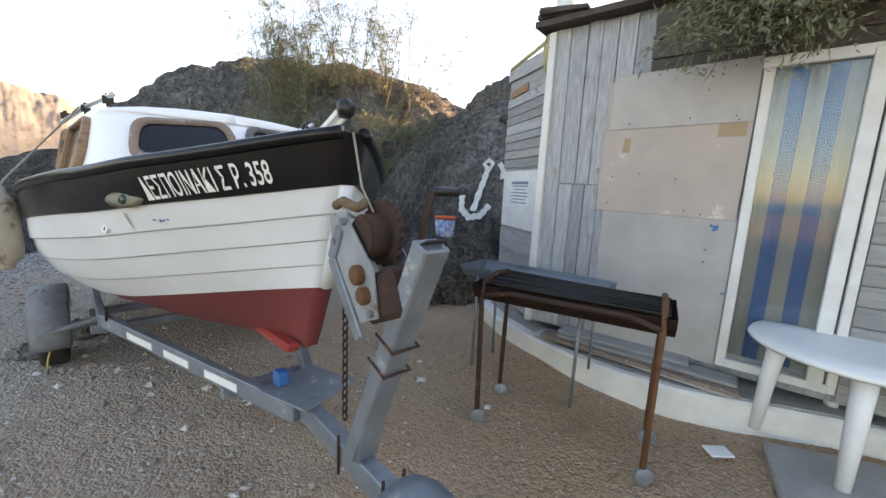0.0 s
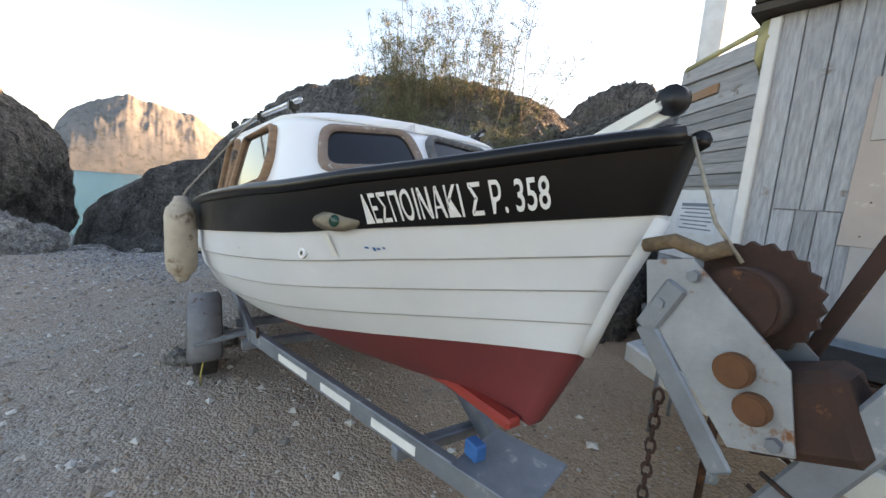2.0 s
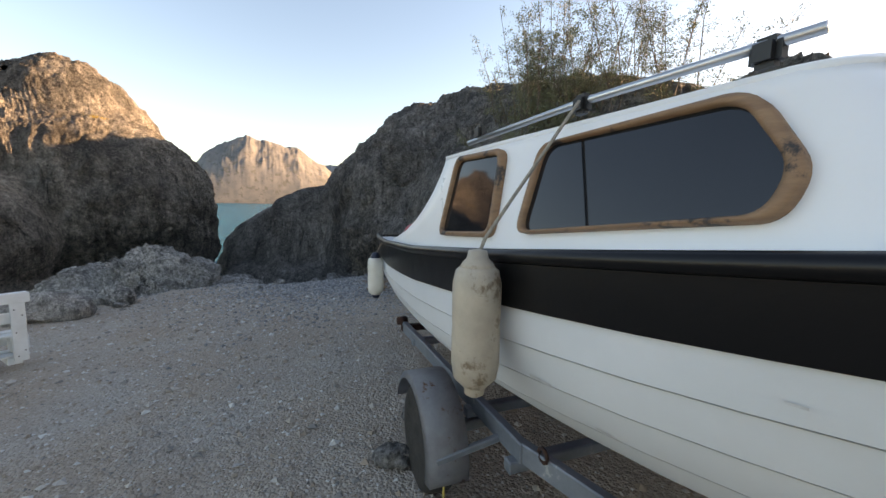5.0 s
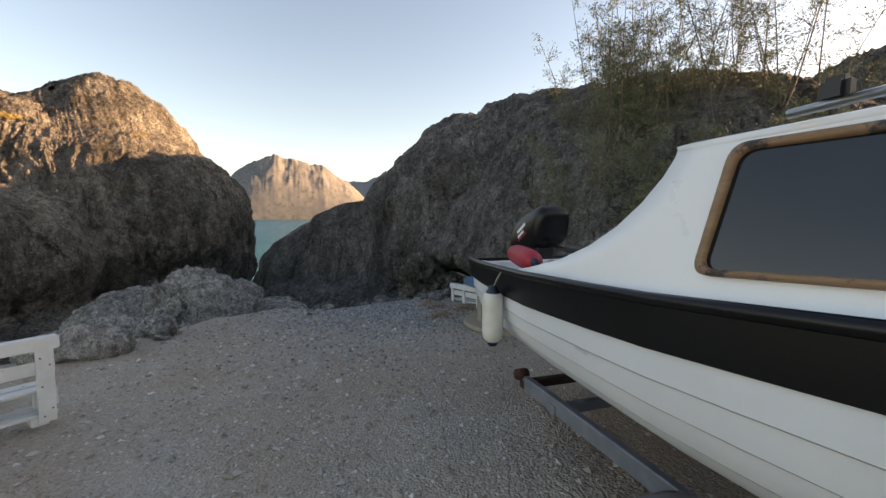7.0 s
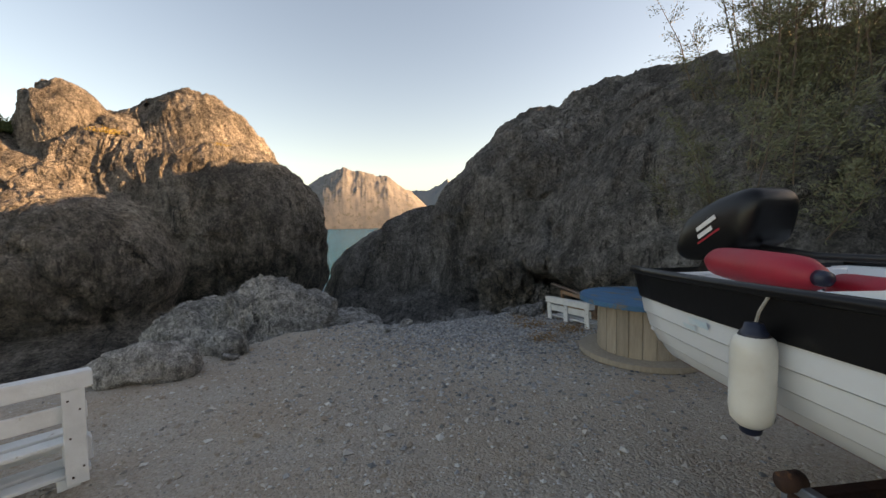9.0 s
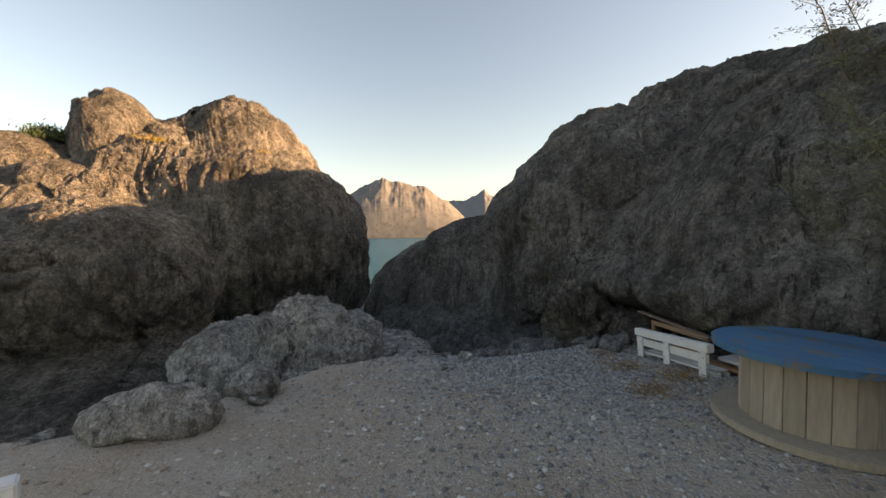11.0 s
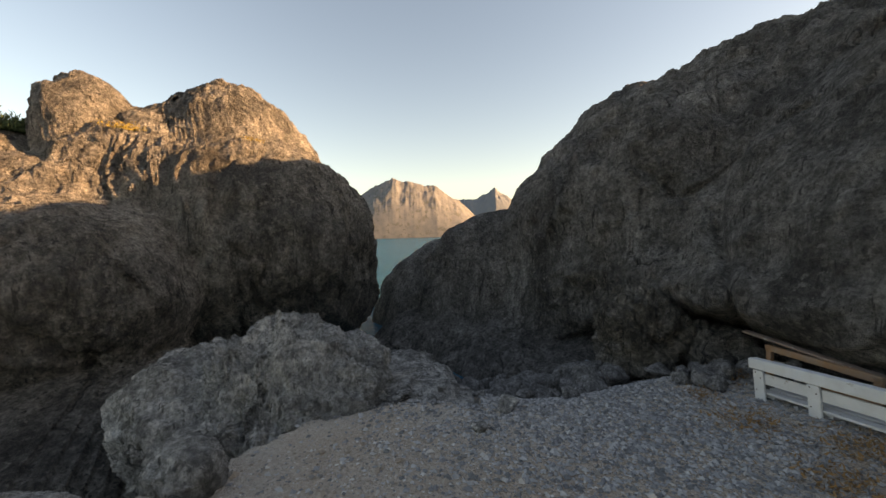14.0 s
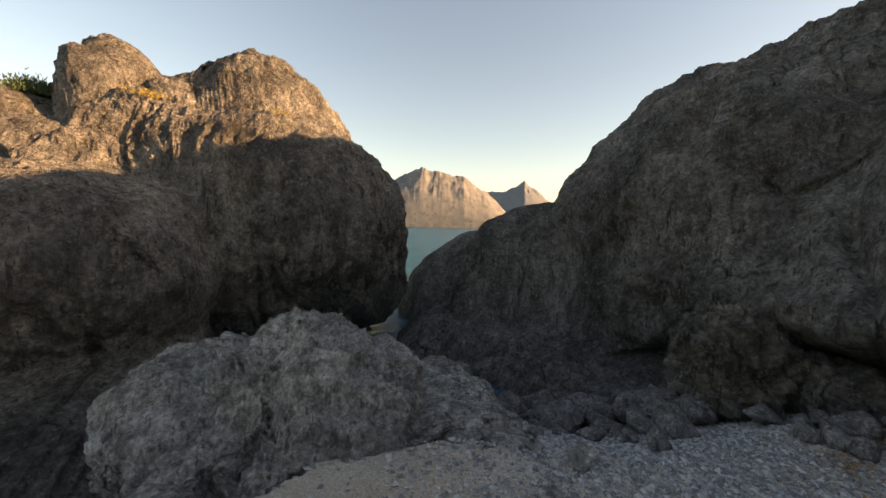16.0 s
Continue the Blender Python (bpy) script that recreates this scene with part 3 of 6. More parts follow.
M["fender_old"] = mat("stained_beige_vinyl", (0.5, 0.44, 0.35), 0.6, second=(0.36, 0.31, 0.25), scale=9, spots=(0.2, 0.15, 0.1), spot_scale=7, spot_at=0.57, bump=0.1)
M["fender_white"] = mat("white_vinyl", (0.72, 0.71, 0.66), 0.45, second=(0.6, 0.58, 0.52), scale=5)
M["navy"] = mat("navy_vinyl", (0.012, 0.018, 0.04), 0.4, scale=5)
M["rope"] = mat("weathered_rope", (0.42, 0.38, 0.31), 0.9, second=(0.25, 0.22, 0.18), scale=60, bump=0.5, bump_scale=150)
M["yellow_rope"] = mat("yellow_cord", (0.42, 0.33, 0.09), 0.85, scale=40)
M["red_cushion"] = mat("red_vinyl_cushion", (0.4, 0.012, 0.03), 0.5, second=(0.3, 0.01, 0.022), scale=4, bump=0.1, bump_scale=10)
M["blue_paint"] = mat("blue_paint", (0.02, 0.14, 0.38), 0.6, second=(0.015, 0.1, 0.28), scale=8, spots=(0.1, 0.08, 0.06), spot_scale=9, spot_at=0.62)

BOAT = pose(-0.11, 2.836, 0, 0, 0, 180 - 24.5) @ Matrix.Diagonal((0.983, 1, 1, 1))
LENGTH = 5.6
boat = empty("motorboat", BOAT, "white, black and red wooden cabin motorboat on a trailer", "boat")


def sheer(s):
    return float(np.interp(s, (0, 0.4, 0.9, 1.4, 2.2, 3.2, 4.2, 5.0, 5.6), (1.71, 1.62, 1.53, 1.475, 1.39, 1.30, 1.245, 1.215, 1.20)))


def beam(s):
    return float(np.interp(s, (0, 0.1, 0.25, 0.45, 0.68, 0.85, 1.1, 1.5, 2.0, 2.6, 3.3, 4.2, 5.0, 5.6), (0.0, 0.10, 0.23, 0.39, 0.56, 0.65, 0.77, 0.89, 0.97, 1.0, 1.0, 0.96, 0.88, 0.78)))


def band_low(s):
    return sheer(s) - float(np.interp(s, (0, 0.5, 2.0, 4.0, 5.6), (0.185, 0.17, 0.17, 0.185, 0.16)))


def red_top(s):
    return float(np.interp(s, (0, 0.5, 1.2, 2.2, 3.2, 5.6), (1.10, 1.0, 0.86, 0.74, 0.70, 0.70)))


def keel(s):
    return float(np.interp(s, (0, 0.4, 1.1, 1.4, 3.0, 5.6), (0.78, 0.76, 0.64, 0.6, 0.52, 0.5)))


def stem(z):
    return float(np.interp(z, (0.4, 0.74, 0.9, 1.1, 1.31, 1.52, 1.71), (0.42, 0.39, 0.31, 0.215, 0.14, 0.045, 0.0)))


def hull_point(k, z, proud=0.0):
    """The hull's side at the fraction k of its length and height z: along, out, up."""
    s0 = stem(z)
    s = s0 + (LENGTH - 0.42 * max(0.0, 1.2 - z) - s0) * k
    st = LENGTH * k
    zk, zs = keel(s), sheer(st)
    v = min(1.0, max(0.0, (z - zk) / (zs - zk)))
    full = min(1.0, st / 3.0) ** 0.7
    p, q = 1.05 + 2.8 * full, 1.0 + 0.95 * full
    return Vector((s, (beam(st) + proud) * (1 - (1 - v) ** p) ** (1 / q) + 0.03 * (1 - full), z))


STATIONS = [0, 0.008, 0.018, 0.03, 0.045, 0.06, 0.08, 0.1, 0.12, 0.145, 0.17, 0.2, 0.24, 0.28, 0.33, 0.38, 0.44, 0.5, 0.56, 0.62, 0.68, 0.74, 0.8, 0.86, 0.92, 0.97, 1.0]


def strip(low, high, rows, proud_low=0.0, proud_high=0.0):
    """Both sides of the hull between two heights, as planking whose lower edge stands proud, with the stem and the transom."""
    bm = bmesh.new()
    ends = {}
    for side in (1, -1):
        lines = []
        for j in range(rows + 1):
            w = j / rows
            line = []
            for k in STATIONS:
                s = LENGTH * k
                z = low(s) * (1 - w) + high(s) * w
                pt = hull_point(k, z, proud_low * (1 - w) + proud_high * w)
                line.append(bm.verts.new((pt.x, side * pt.y, pt.z)))
            lines.append(line)
        ends[side] = lines
        if proud_low:
            inner = []
            for k in STATIONS:
                pt = hull_point(k, low(LENGTH * k), -0.012)
                inner.append(bm.verts.new((pt.x, side * pt.y, pt.z - 0.002)))
            rim = [bm.verts.new(v.co) for v in lines[0]]
            for i in range(len(rim) - 1):
                bm.faces.new((inner[i], inner[i + 1], rim[i + 1], rim[i]) if side > 0 else (inner[i + 1], inner[i], rim[i], rim[i + 1]))
        for A, B in zip(lines, lines[1:]):
            for i in range(len(A) - 1):
                bm.faces.new((A[i], A[i + 1], B[i + 1], B[i]) if side > 0 else (A[i + 1], A[i], B[i], B[i + 1]))
    for end in (0, -1):
        for j in range(rows):
            a, b, c, d = ends[1][j][end], ends[1][j + 1][end], ends[-1][j + 1][end], ends[-1][j][end]
            bm.faces.new((a, b, c, d) if end == 0 else (d, c, b, a))
    return bm


def on_hull(s, z, proud=0.0):
    s0 = stem(z)
    return hull_point(max(0.0, (s - s0) / (LENGTH - s0)), z, proud)


part("sheer_band", strip(band_low, sheer, 4, 0.014, 0.014), M["hull_black"], boat, "glossy black sheer strake", True)
for j in range(4):
    part("plank", strip(lambda s, j=j: band_low(s) + (red_top(s) - band_low(s)) * (j + 1) / 4, lambda s, j=j: band_low(s) + (red_top(s) - band_low(s)) * j / 4, 3, 0.013, 0.0), M["hull_white"], boat, "white painted hull plank", True)
# grey strips paint the shadow line below each overlapping plank edge
M["seam_shade"] = mat("grey_plank_shadow", (0.36, 0.37, 0.38), 0.7, second=(0.5, 0.51, 0.52), scale=12)
for j in range(1, 4):
    part("plank_seam", strip(lambda s, j=j: band_low(s) + (red_top(s) - band_low(s)) * j / 4 - 0.0045, lambda s, j=j: band_low(s) + (red_top(s) - band_low(s)) * j / 4 - 0.0005, 1, 0.0105, 0.0145), M["seam_shade"], boat, "thin grey strip painting the shadow line between planks", True)
part("bottom", strip(keel, red_top, 8), M["hull_red"], boat, "dark red antifouled bottom", True)
bm = bmesh.new()
for side in (1, -1):
    tube([(p.x, side * (p.y + 0.012), p.z) for p in (hull_point(k, sheer(LENGTH * k)) for k in STATIONS)], 0.024, bm, 8)
part("gunwale", bm, M["hull_black"], boat, "worn black gunwale rail", True)
part("keel", box((2.9, 0.05, 0.1), (4.15, 0, 0.475), pose(0, 0, 0, 0, 0.5, 0), 0.01), M["hull_red"], boat)
part("forefoot", plate([(0.395, 0.80), (0.40, 0.757), (0.8, 0.733), (1.1, 0.676), (1.6, 0.592), (1.6, 0.64), (0.8, 0.775)], 0.07, pose(0, 0.035, 0, 90, 0, 0) @ pose(0, 0, 0.0), None, 0.012), M["hull_orange"], boat, "orange-red painted forefoot")
bm = bmesh.new()
zs = [0.78, 0.9, 1.0, 1.1, 1.2, 1.31, 1.42, 1.52, 1.62, 1.72]
tube([(stem(z) + 0.004, 0, z) for z in zs[3:8]], 0.028, bm, 8)
part("stem_post", bm, M["hull_white"], boat, "white stem post", True)

# deck and cockpit
bm = bmesh.new()
rows = []
for s in (0.02, 0.2, 0.4, 0.7, 1.0, 1.4, 2.0, 2.7, 3.42):
    b = on_hull(s, sheer(s) - 0.025).y - 0.004
    rows.append([bm.verts.new((s, b * u, sheer(s) - 0.025 + 0.05 * (1 - u * u) * min(1, s))) for u in (-1, -0.6, -0.2, 0.2, 0.6, 1)])
for A, B in zip(rows, rows[1:]):
    for i in range(5):
        bm.faces.new((A[i], B[i], B[i + 1], A[i + 1]))
part("foredeck", bm, M["cabin_white"], boat, "", True)
bm = bmesh.new()
for side in (1, -1):
    rows = []
    for s in (3.4, 3.8, 4.2, 4.6, 5.0, 5.3, 5.57):
        b = on_hull(s, sheer(s) - 0.02).y - 0.004
        rows.append([bm.verts.new((s, side * y, z)) for y, z in ((b, sheer(s) - 0.02), (b - 0.14, sheer(s) - 0.02), (b - 0.3, 0.84))])
    for A, B in zip(rows, rows[1:]):
        for i in range(2):
            f = (A[i], A[i + 1], B[i + 1], B[i])
            bm.faces.new(f if side < 0 else f[::-1])
box((1.7, 1.1, 0.03), (4.35, 0, 0.83), None, 0, bm)
box((0.05, 1.45, 0.36), (5.5, 0, 1.0), None, 0.01, bm)
part("cockpit_liner", bm, M["cabin_white"], boat, "white cockpit side decks and sole")


def red_fender(s, u, z, length, r, turn, label):
    """A long red fender lying down, with tapered ends and a navy eye at each."""
    e = empty("fender", BOAT @ pose(s, u, z, 0, 0, turn) @ pose(0, 0, 0, 0, 90, 0), label, "fender", "red fenders")
    h = length / 2
    part("fender_body", lathe([(0.02, -0.93 * h), (r * 0.6, -0.88 * h), (r * 0.92, -0.72 * h), (r, -0.5 * h), (r * 1.03, 0), (r, 0.5 * h), (r * 0.92, 0.72 * h), (r * 0.6, 0.88 * h), (0.02, 0.93 * h)], (0, 0, 0), None, 24), M["red_cushion"], e, "", True)
    for k in (-1, 1):
        part("fender_end", lathe([(0.008, 0.9 * h), (0.034, 0.9 * h), (0.03, h), (0.008, h + 0.004)], (0, 0, 0), pose(0, 0, 0, 0, 0 if k > 0 else 180, 0), 14), M["navy"], e, "navy moulded eye", True)


red_fender(5.0, 0.54, 1.265, 0.86, 0.085, 3, "long red vinyl fender lying on the boat's aft deck")
red_fender(4.5, 0.5, 1.215, 0.5, 0.06, -10, "short red vinyl fender lying on the boat's side deck")


# cabin
def side_u(s, z):
    low = np.interp(s, (1.3, 1.38, 2.4, 3.3, 4.4), (0.70, 0.72, 0.81, 0.845, 0.86))
    top = np.interp(s, (1.3, 1.52, 2.2, 2.76, 3.34, 4.4), (0.60, 0.63, 0.69, 0.745, 0.77, 0.8))
    return float(low + (top - low) * (z - 1.45) / 0.41)


def front_s(u, z):
    return 1.2 + 0.36 * u * u + (z - 1.6) / 0.25 * (0.24 - 0.16 * u * u)


def aft_s(z):
    return float(np.interp(z, (1.15, 1.22, 1.26, 1.34, 1.46, 1.58, 1.70, 1.80, 1.86), (4.75, 4.6, 4.36, 4.02, 3.72, 3.53, 3.41, 3.34, 3.33)))


def cabin_ring(z):
    uc = 0.66
    for _ in range(20):
        uc = side_u(front_s(uc, z), z)
    sc, R = front_s(uc, z), 0.1
    a, b = Vector((sc + R, side_u(sc + R, z), z)), Vector((front_s(uc - R, z), uc - R, z))
    c = Vector((sc, uc, z))
    star = [Vector((s, side_u(s, z), z)) for s in np.linspace(aft_s(z), sc + R, 14)]
    star += [(1 - w) ** 2 * a + 2 * w * (1 - w) * c + w * w * b for w in (0.2, 0.4, 0.6, 0.8)]
    star += [Vector((front_s(u, z), u, z)) for u in np.linspace(uc - R, 0, 7)]
    star = [Vector((p.x, max(0.0, min(p.y, on_hull(p.x, min(z, sheer(p.x) - 0.02)).y - 0.07)), p.z)) for p in star]
    return star + [Vector((p.x, -p.y, p.z)) for p in star[-2::-1]]


bm = bmesh.new()
rings = [[bm.verts.new(p) for p in cabin_ring(z)] for z in (1.16, 1.22, 1.28, 1.36, 1.45, 1.55, 1.65, 1.75, 1.82, 1.86)]
for A, B in zip(rings, rings[1:]):
    for i in range(len(A) - 1):
        bm.faces.new((A[i], A[i + 1], B[i + 1], B[i]))
cabin = part("cabin", bm, M["cabin_white"], boat, "white moulded cabin with swept coamings", True)
sol = cabin.modifiers.new("thick", "SOLIDIFY")
sol.thickness, sol.offset = 0.025, -1.0
bm = bmesh.new()
edge = cabin_ring(1.86)
half = len(edge) // 2
rows = []
for i in range(half + 1):
    a = edge[i]
    rows.append([bm.verts.new((a.x - 0.01 if i > 14 else a.x, a.y * u * 1.012, 1.858 + 0.02 * (1 - abs(u) ** 6) + 0.06 * (1 - u * u) * min(1, (a.x - 1.3) * 3))) for u in (1, 0.97, 0.9, 0.7, 0.4, 0, -0.4, -0.7, -0.9, -0.97, -1)])
for A, B in zip(rows, rows[1:]):
    for i in range(10):
        bm.faces.new((A[i], B[i], B[i + 1], A[i + 1]))
bmesh.ops.recalc_face_normals(bm, faces=bm.faces[:])
roof = part("cabin_roof", bm, M["cabin_white"], boat, "", True)
sol = roof.modifiers.new("thick", "SOLIDIFY")
sol.thickness, sol.offset = 0.03, -1.0


def rounded(corners, r=0.05, n=5):
    """An outline with rounded corners."""
    out = []
    m = len(corners)
    for i in range(m):
        p, a, b = Vector(corners[i]), Vector(corners[i - 1]), Vector(corners[(i + 1) % m])
        u, v = (a - p).normalized(), (b - p).normalized()
        rr = min(r, (a - p).length * 0.45, (b - p).length * 0.45)
        s, e = p + u * rr, p + v * rr
        out += [(1 - w) ** 2 * s + 2 * w * (1 - w) * p + w * w * e for w in (k / n for k in range(n + 1))]
    return out


def window(corners, where, outward, frame_mat, width=0.045, r=0.06):
    """A pane in a rounded raised frame that follows the cabin's side."""
    inner = rounded(corners, r)
    c = sum(inner, Vector((0, 0))) / len(inner)
    outer = [p + (p - c).normalized() * width for p in inner]
    mid = [p + (p - c).normalized() * width * 0.5 for p in inner]
    lift = lambda p, h: where(p.x, p.y) + outward(p.x, p.y) * h
    bm = bmesh.new()
    n = len(inner)
    loops = [[bm.verts.new(lift(p, h)) for p in line] for line, h in ((inner, 0.006), (inner, 0.03), (mid, 0.036), (outer, 0.028), (outer, 0.0))]
    for A, B in zip(loops, loops[1:]):
        for i in range(n):
            bm.faces.new((A[i], B[i], B[(i + 1) % n], A[(i + 1) % n]))
    bmesh.ops.recalc_face_normals(bm, faces=bm.faces[:])
    w = part("window", bm, frame_mat, boat, "rounded wooden window frame with tinted glass", True)
    bm = bmesh.new()
    g = [lift(p, 0.012) for p in inner]
    mid_v = bm.verts.new(lift(c, 0.012))
    vs = [bm.verts.new(p) for p in g]
    for i in range(n):
        bm.faces.new((mid_v, vs[i], vs[(i + 1) % n]))
    bmesh.ops.recalc_face_normals(bm, faces=bm.faces[:])
    part("pane", bm, M["tinted"], w, "dark tinted glass", True)


for side in (1, -1):
    on_side = lambda s, z, side=side: Vector((s, side * (side_u(s, z) + 0.0), z))
    out_side = lambda s, z, side=side: Vector((-0.1, side, 0.2)).normalized()
    window([(1.66, 1.8), (1.535, 1.645), (1.56, 1.55), (2.34, 1.465), (2.32, 1.785)], on_side, out_side, M["teak"], 0.033, 0.06)
    window([(2.63, 1.79), (2.58, 1.445), (3.13, 1.41), (3.08, 1.8)], on_side, out_side, M["teak"], 0.035, 0.05)
    on_front = lambda u, z: Vector((front_s(u, z), u, z))
    out_front = lambda u, z: Vector((-1, 0.25 * u, 0.9)).normalized()
    window([(side * 0.06, 1.655), (side * 0.08, 1.82), (side * 0.46, 1.79), (side * 0.5, 1.615)], on_front, out_front, M["teak_worn"] if side > 0 else M["trim_grey"], 0.04, 0.06)

# roof rails
for side in (1, -1):
    rail = part("roof_rail", tube([(1.58, side * 0.56, 1.945), (2.22, side * 0.66, 1.935), (2.95, side * 0.785, 1.885)], 0.014), M["alu"], boat, "aluminium roof rail", True)
    for s, u in ((1.68, 0.575), (2.22, 0.66), (2.85, 0.765)):
        part("rail_clamp", box((0.07, 0.05, 0.07), (s, side * u, 1.925), None, 0.014, None, 2), M["black_plastic"], rail, "black clamp")

# lettering on the sheer strake
cu = bpy.data.curves.new("lettering", "FONT")
cu.body, cu.size, cu.offset, cu.resolution_u = "ΔΕΣΠΟΙΝΑΚΙ Σ Ρ. 358", 1.0, 0.012, 3
tmp = new("tmp_letters", cu)
tmp_mesh = bpy.data.meshes.new_from_object(tmp.evaluated_get(bpy.context.evaluated_depsgraph_get()))
bpy.data.objects.remove(tmp)
xs = [v.co.x for v in tmp_mesh.vertices]
ys = [v.co.y for v in tmp_mesh.vertices]
x0, x1, y1 = min(xs), max(xs), max(ys)
for v in tmp_mesh.vertices:
    w = (v.co.x - x0) / (x1 - x0)
    s = 0.675 - 0.455 * w ** 1.06
    z = band_low(s) + 0.028 + 0.012 * w + 0.088 * v.co.y / y1
    p = on_hull(s, z, 0.018)
    v.co = (p.x, p.y + 0.004, p.z)
tmp_mesh.materials.clear()
tmp_mesh.materials.append(M["letter"])
letters = new("lettering", tmp_mesh)
letters.parent = boat
tagged(letters, "white painted Greek name and number")

# side light, drain, small fittings
p = on_hull(0.78, 1.425, 0.016)
nav = part("side_light", lathe([(0.001, 0), (1, 0), (0.97, 0.2), (0.6, 0.35), (0.001, 0.35)], (0, 0, 0), Matrix.Diagonal((0.095, 0.034, 0.03, 1)), 20), M["bronze"], boat, "bronze side light with green lens", True)
nav.matrix_local = Matrix.Translation(p + Vector((0.0, -0.002, 0))) @ pose(0, 0, 0, 0, 0, 36) @ pose(0, 0, 0, -82, 0, 0) @ pose(0, 0, 0, 0, 0, 3)
part("lens", disc(0.023, 0.01, (0, 0, 0.008), None, 16, 0.003), M["green_lens"], nav, "green glass lens", True)
p = on_hull(0.99, 1.285, 0.012)
d = part("drain_fitting", lathe([(0.009, -0.004), (0.02, -0.004), (0.02, 0.005), (0.011, 0.007), (0.009, -0.004)], (0, 0, 0), None, 16), M["cabin_white"], boat, "white drain fitting", True)
d.matrix_local = Matrix.Translation(p) @ pose(0, 0, 0, 0, 0, 25) @ pose(0, 0, 0, -80, 0, 0)
# no hole is cut: a black disc paints its dark inside
part("drain_hole", disc(0.009, 0.004, (0, 0, 0.002)), M["black_plastic"], d)


def hull_patch(name, s0, s1, z0, z1, material, label, n=5):
    """A thin mark that follows the planking."""
    bm = bmesh.new()
    g = [[bm.verts.new(on_hull(s0 + (s1 - s0) * i / n, z0 + (z1 - z0) * j / n, 0.0135) + Vector((0, 0.003, 0))) for j in range(n + 1)] for i in range(n + 1)]
    for i in range(n):
        for j in range(n):
            bm.faces.new((g[i][j], g[i + 1][j], g[i + 1][j + 1], g[i][j + 1]))
    return part(name, bm, material, boat, label, True)


M["rust_run"] = mat("yellowed_rust_run", (0.65, 0.62, 0.53), 0.5, second=(0.66, 0.68, 0.7), scale=22, stretch=(3, 3, 0.6))
hull_patch("rust_run", 0.83, 0.85, 1.3, 1.372, M["rust_run"], "yellow rust run below the side light")
for k, (s, z, w, h) in enumerate(((0.710, 1.343, 0.012, 0.006), (0.690, 1.338, 0.008, 0.012), (0.675, 1.344, 0.01, 0.006), (0.660, 1.348, 0.006, 0.008))):
    hull_patch("paint_smear", s, s + w, z, z + h, M["blue_paint"], "small blue paint smear", 1)
for s, z, w, h in ((4.95, 1.0, 0.14, 0.03), (5.05, 0.97, 0.1, 0.02)):
    hull_patch("paint_smear", s, s + w, z, z + h, mat("pale_teal_smear", (0.4, 0.55, 0.62), 0.5, second=(0.62, 0.66, 0.68), scale=18), "pale teal paint smear", 3)
M["scuff"] = mat("grey_scuff", (0.42, 0.43, 0.44), 0.6, second=(0.6, 0.61, 0.62), scale=40)
for s, z, w, h in ((2.0, 1.02, 0.09, 0.012), (1.86, 0.93, 0.05, 0.008), (3.6, 0.98, 0.1, 0.01), (1.4, 1.24, 0.03, 0.006)):
    hull_patch("scuff", s, s + w, z, z + h, M["scuff"], "grey scuff on the planking", 3)
arm = part("bow_fitting", box((0.25, 0.05, 0.06), (0.17, 0, 1.75), pose(0, 0, 0, 0, 22, 0), 0.02, None, 2), M["fender_white"], boat, "white wooden bow roller arm")
part("bow_roller", disc(0.036, 0.05, (0.06, 0, 1.8), pose(0, 0, 0, 90, 0, 0), 18, 0.01), M["black_plastic"], arm, "black roller", True)
part("roof_fitting", tube([(1.5, -0.45, 1.9), (1.46, -0.45, 1.93), (1.42, -0.45, 1.93)], 0.012), M["black_plastic"], boat)

# outboard motor
motor = empty("outboard_motor", BOAT, "black tilted outboard motor on the boat's stern", "motor")
mt = pose(5.7, 0.0, 1.45, 0, 17, 0) @ Matrix.Scale(1.14, 4)
bm = bmesh.new()
bmesh.ops.create_uvsphere(bm, u_segments=32, v_segments=18, radius=1.0)
for v in bm.verts:
    x, y, z = v.co
    f = lambda a, e=0.34: math.copysign(abs(a) ** e, a)
    X = f(x)
    v.co = (0.3 * X - 0.05 * f(z), 0.17 * f(y) * (1 - 0.18 * max(0, f(z, 0.7))), 0.17 * f(z, 0.6) * (1 - 0.28 * max(0.0, X) ** 2 - 0.12 * max(0.0, -X) ** 2))
bmesh.ops.transform(bm, matrix=mt, verts=bm.verts[:])
cowl = part("cowling", bm, M["hull_black"], motor, "glossy black engine cowling", True)
bm = bmesh.new()
for dx, dz, w in ((-0.02, 0.03, 0.16), (0.0, -0.02, 0.12)):
    box((w, 0.004, 0.026), (dx + 0.02, 0.168, dz), pose(0, 0, 0, 0, 14, 0), 0, bm)
bmesh.ops.transform(bm, matrix=mt, verts=bm.verts[:])
part("maker_mark", bm, M["letter"], cowl, "white bar mark")
bm = box((0.18, 0.004, 0.012), (0.0, 0.17, -0.05), pose(0, 0, 0, 0, 14, 0))
bmesh.ops.transform(bm, matrix=mt, verts=bm.verts[:])
part("red_stripe", bm, M["red_cushion"], cowl, "red stripe")
part("leg", box((0.2, 0.12, 0.75), (5.95, 0, 0.95), pose(0, 0, 0, 0, -30, 0), 0.03, None, 2), M["black_plastic"], motor)
part("clamp_bracket", box((0.12, 0.2, 0.3), (5.6, 0, 1.16), None, 0.02), M["black_plastic"], motor)
part("tiller", tube([(5.45, 0.02, 1.33), (5.1, 0.05, 1.3), (4.75, 0.06, 1.31)], 0.02), M["black_plastic"], motor, "black tiller arm", True)


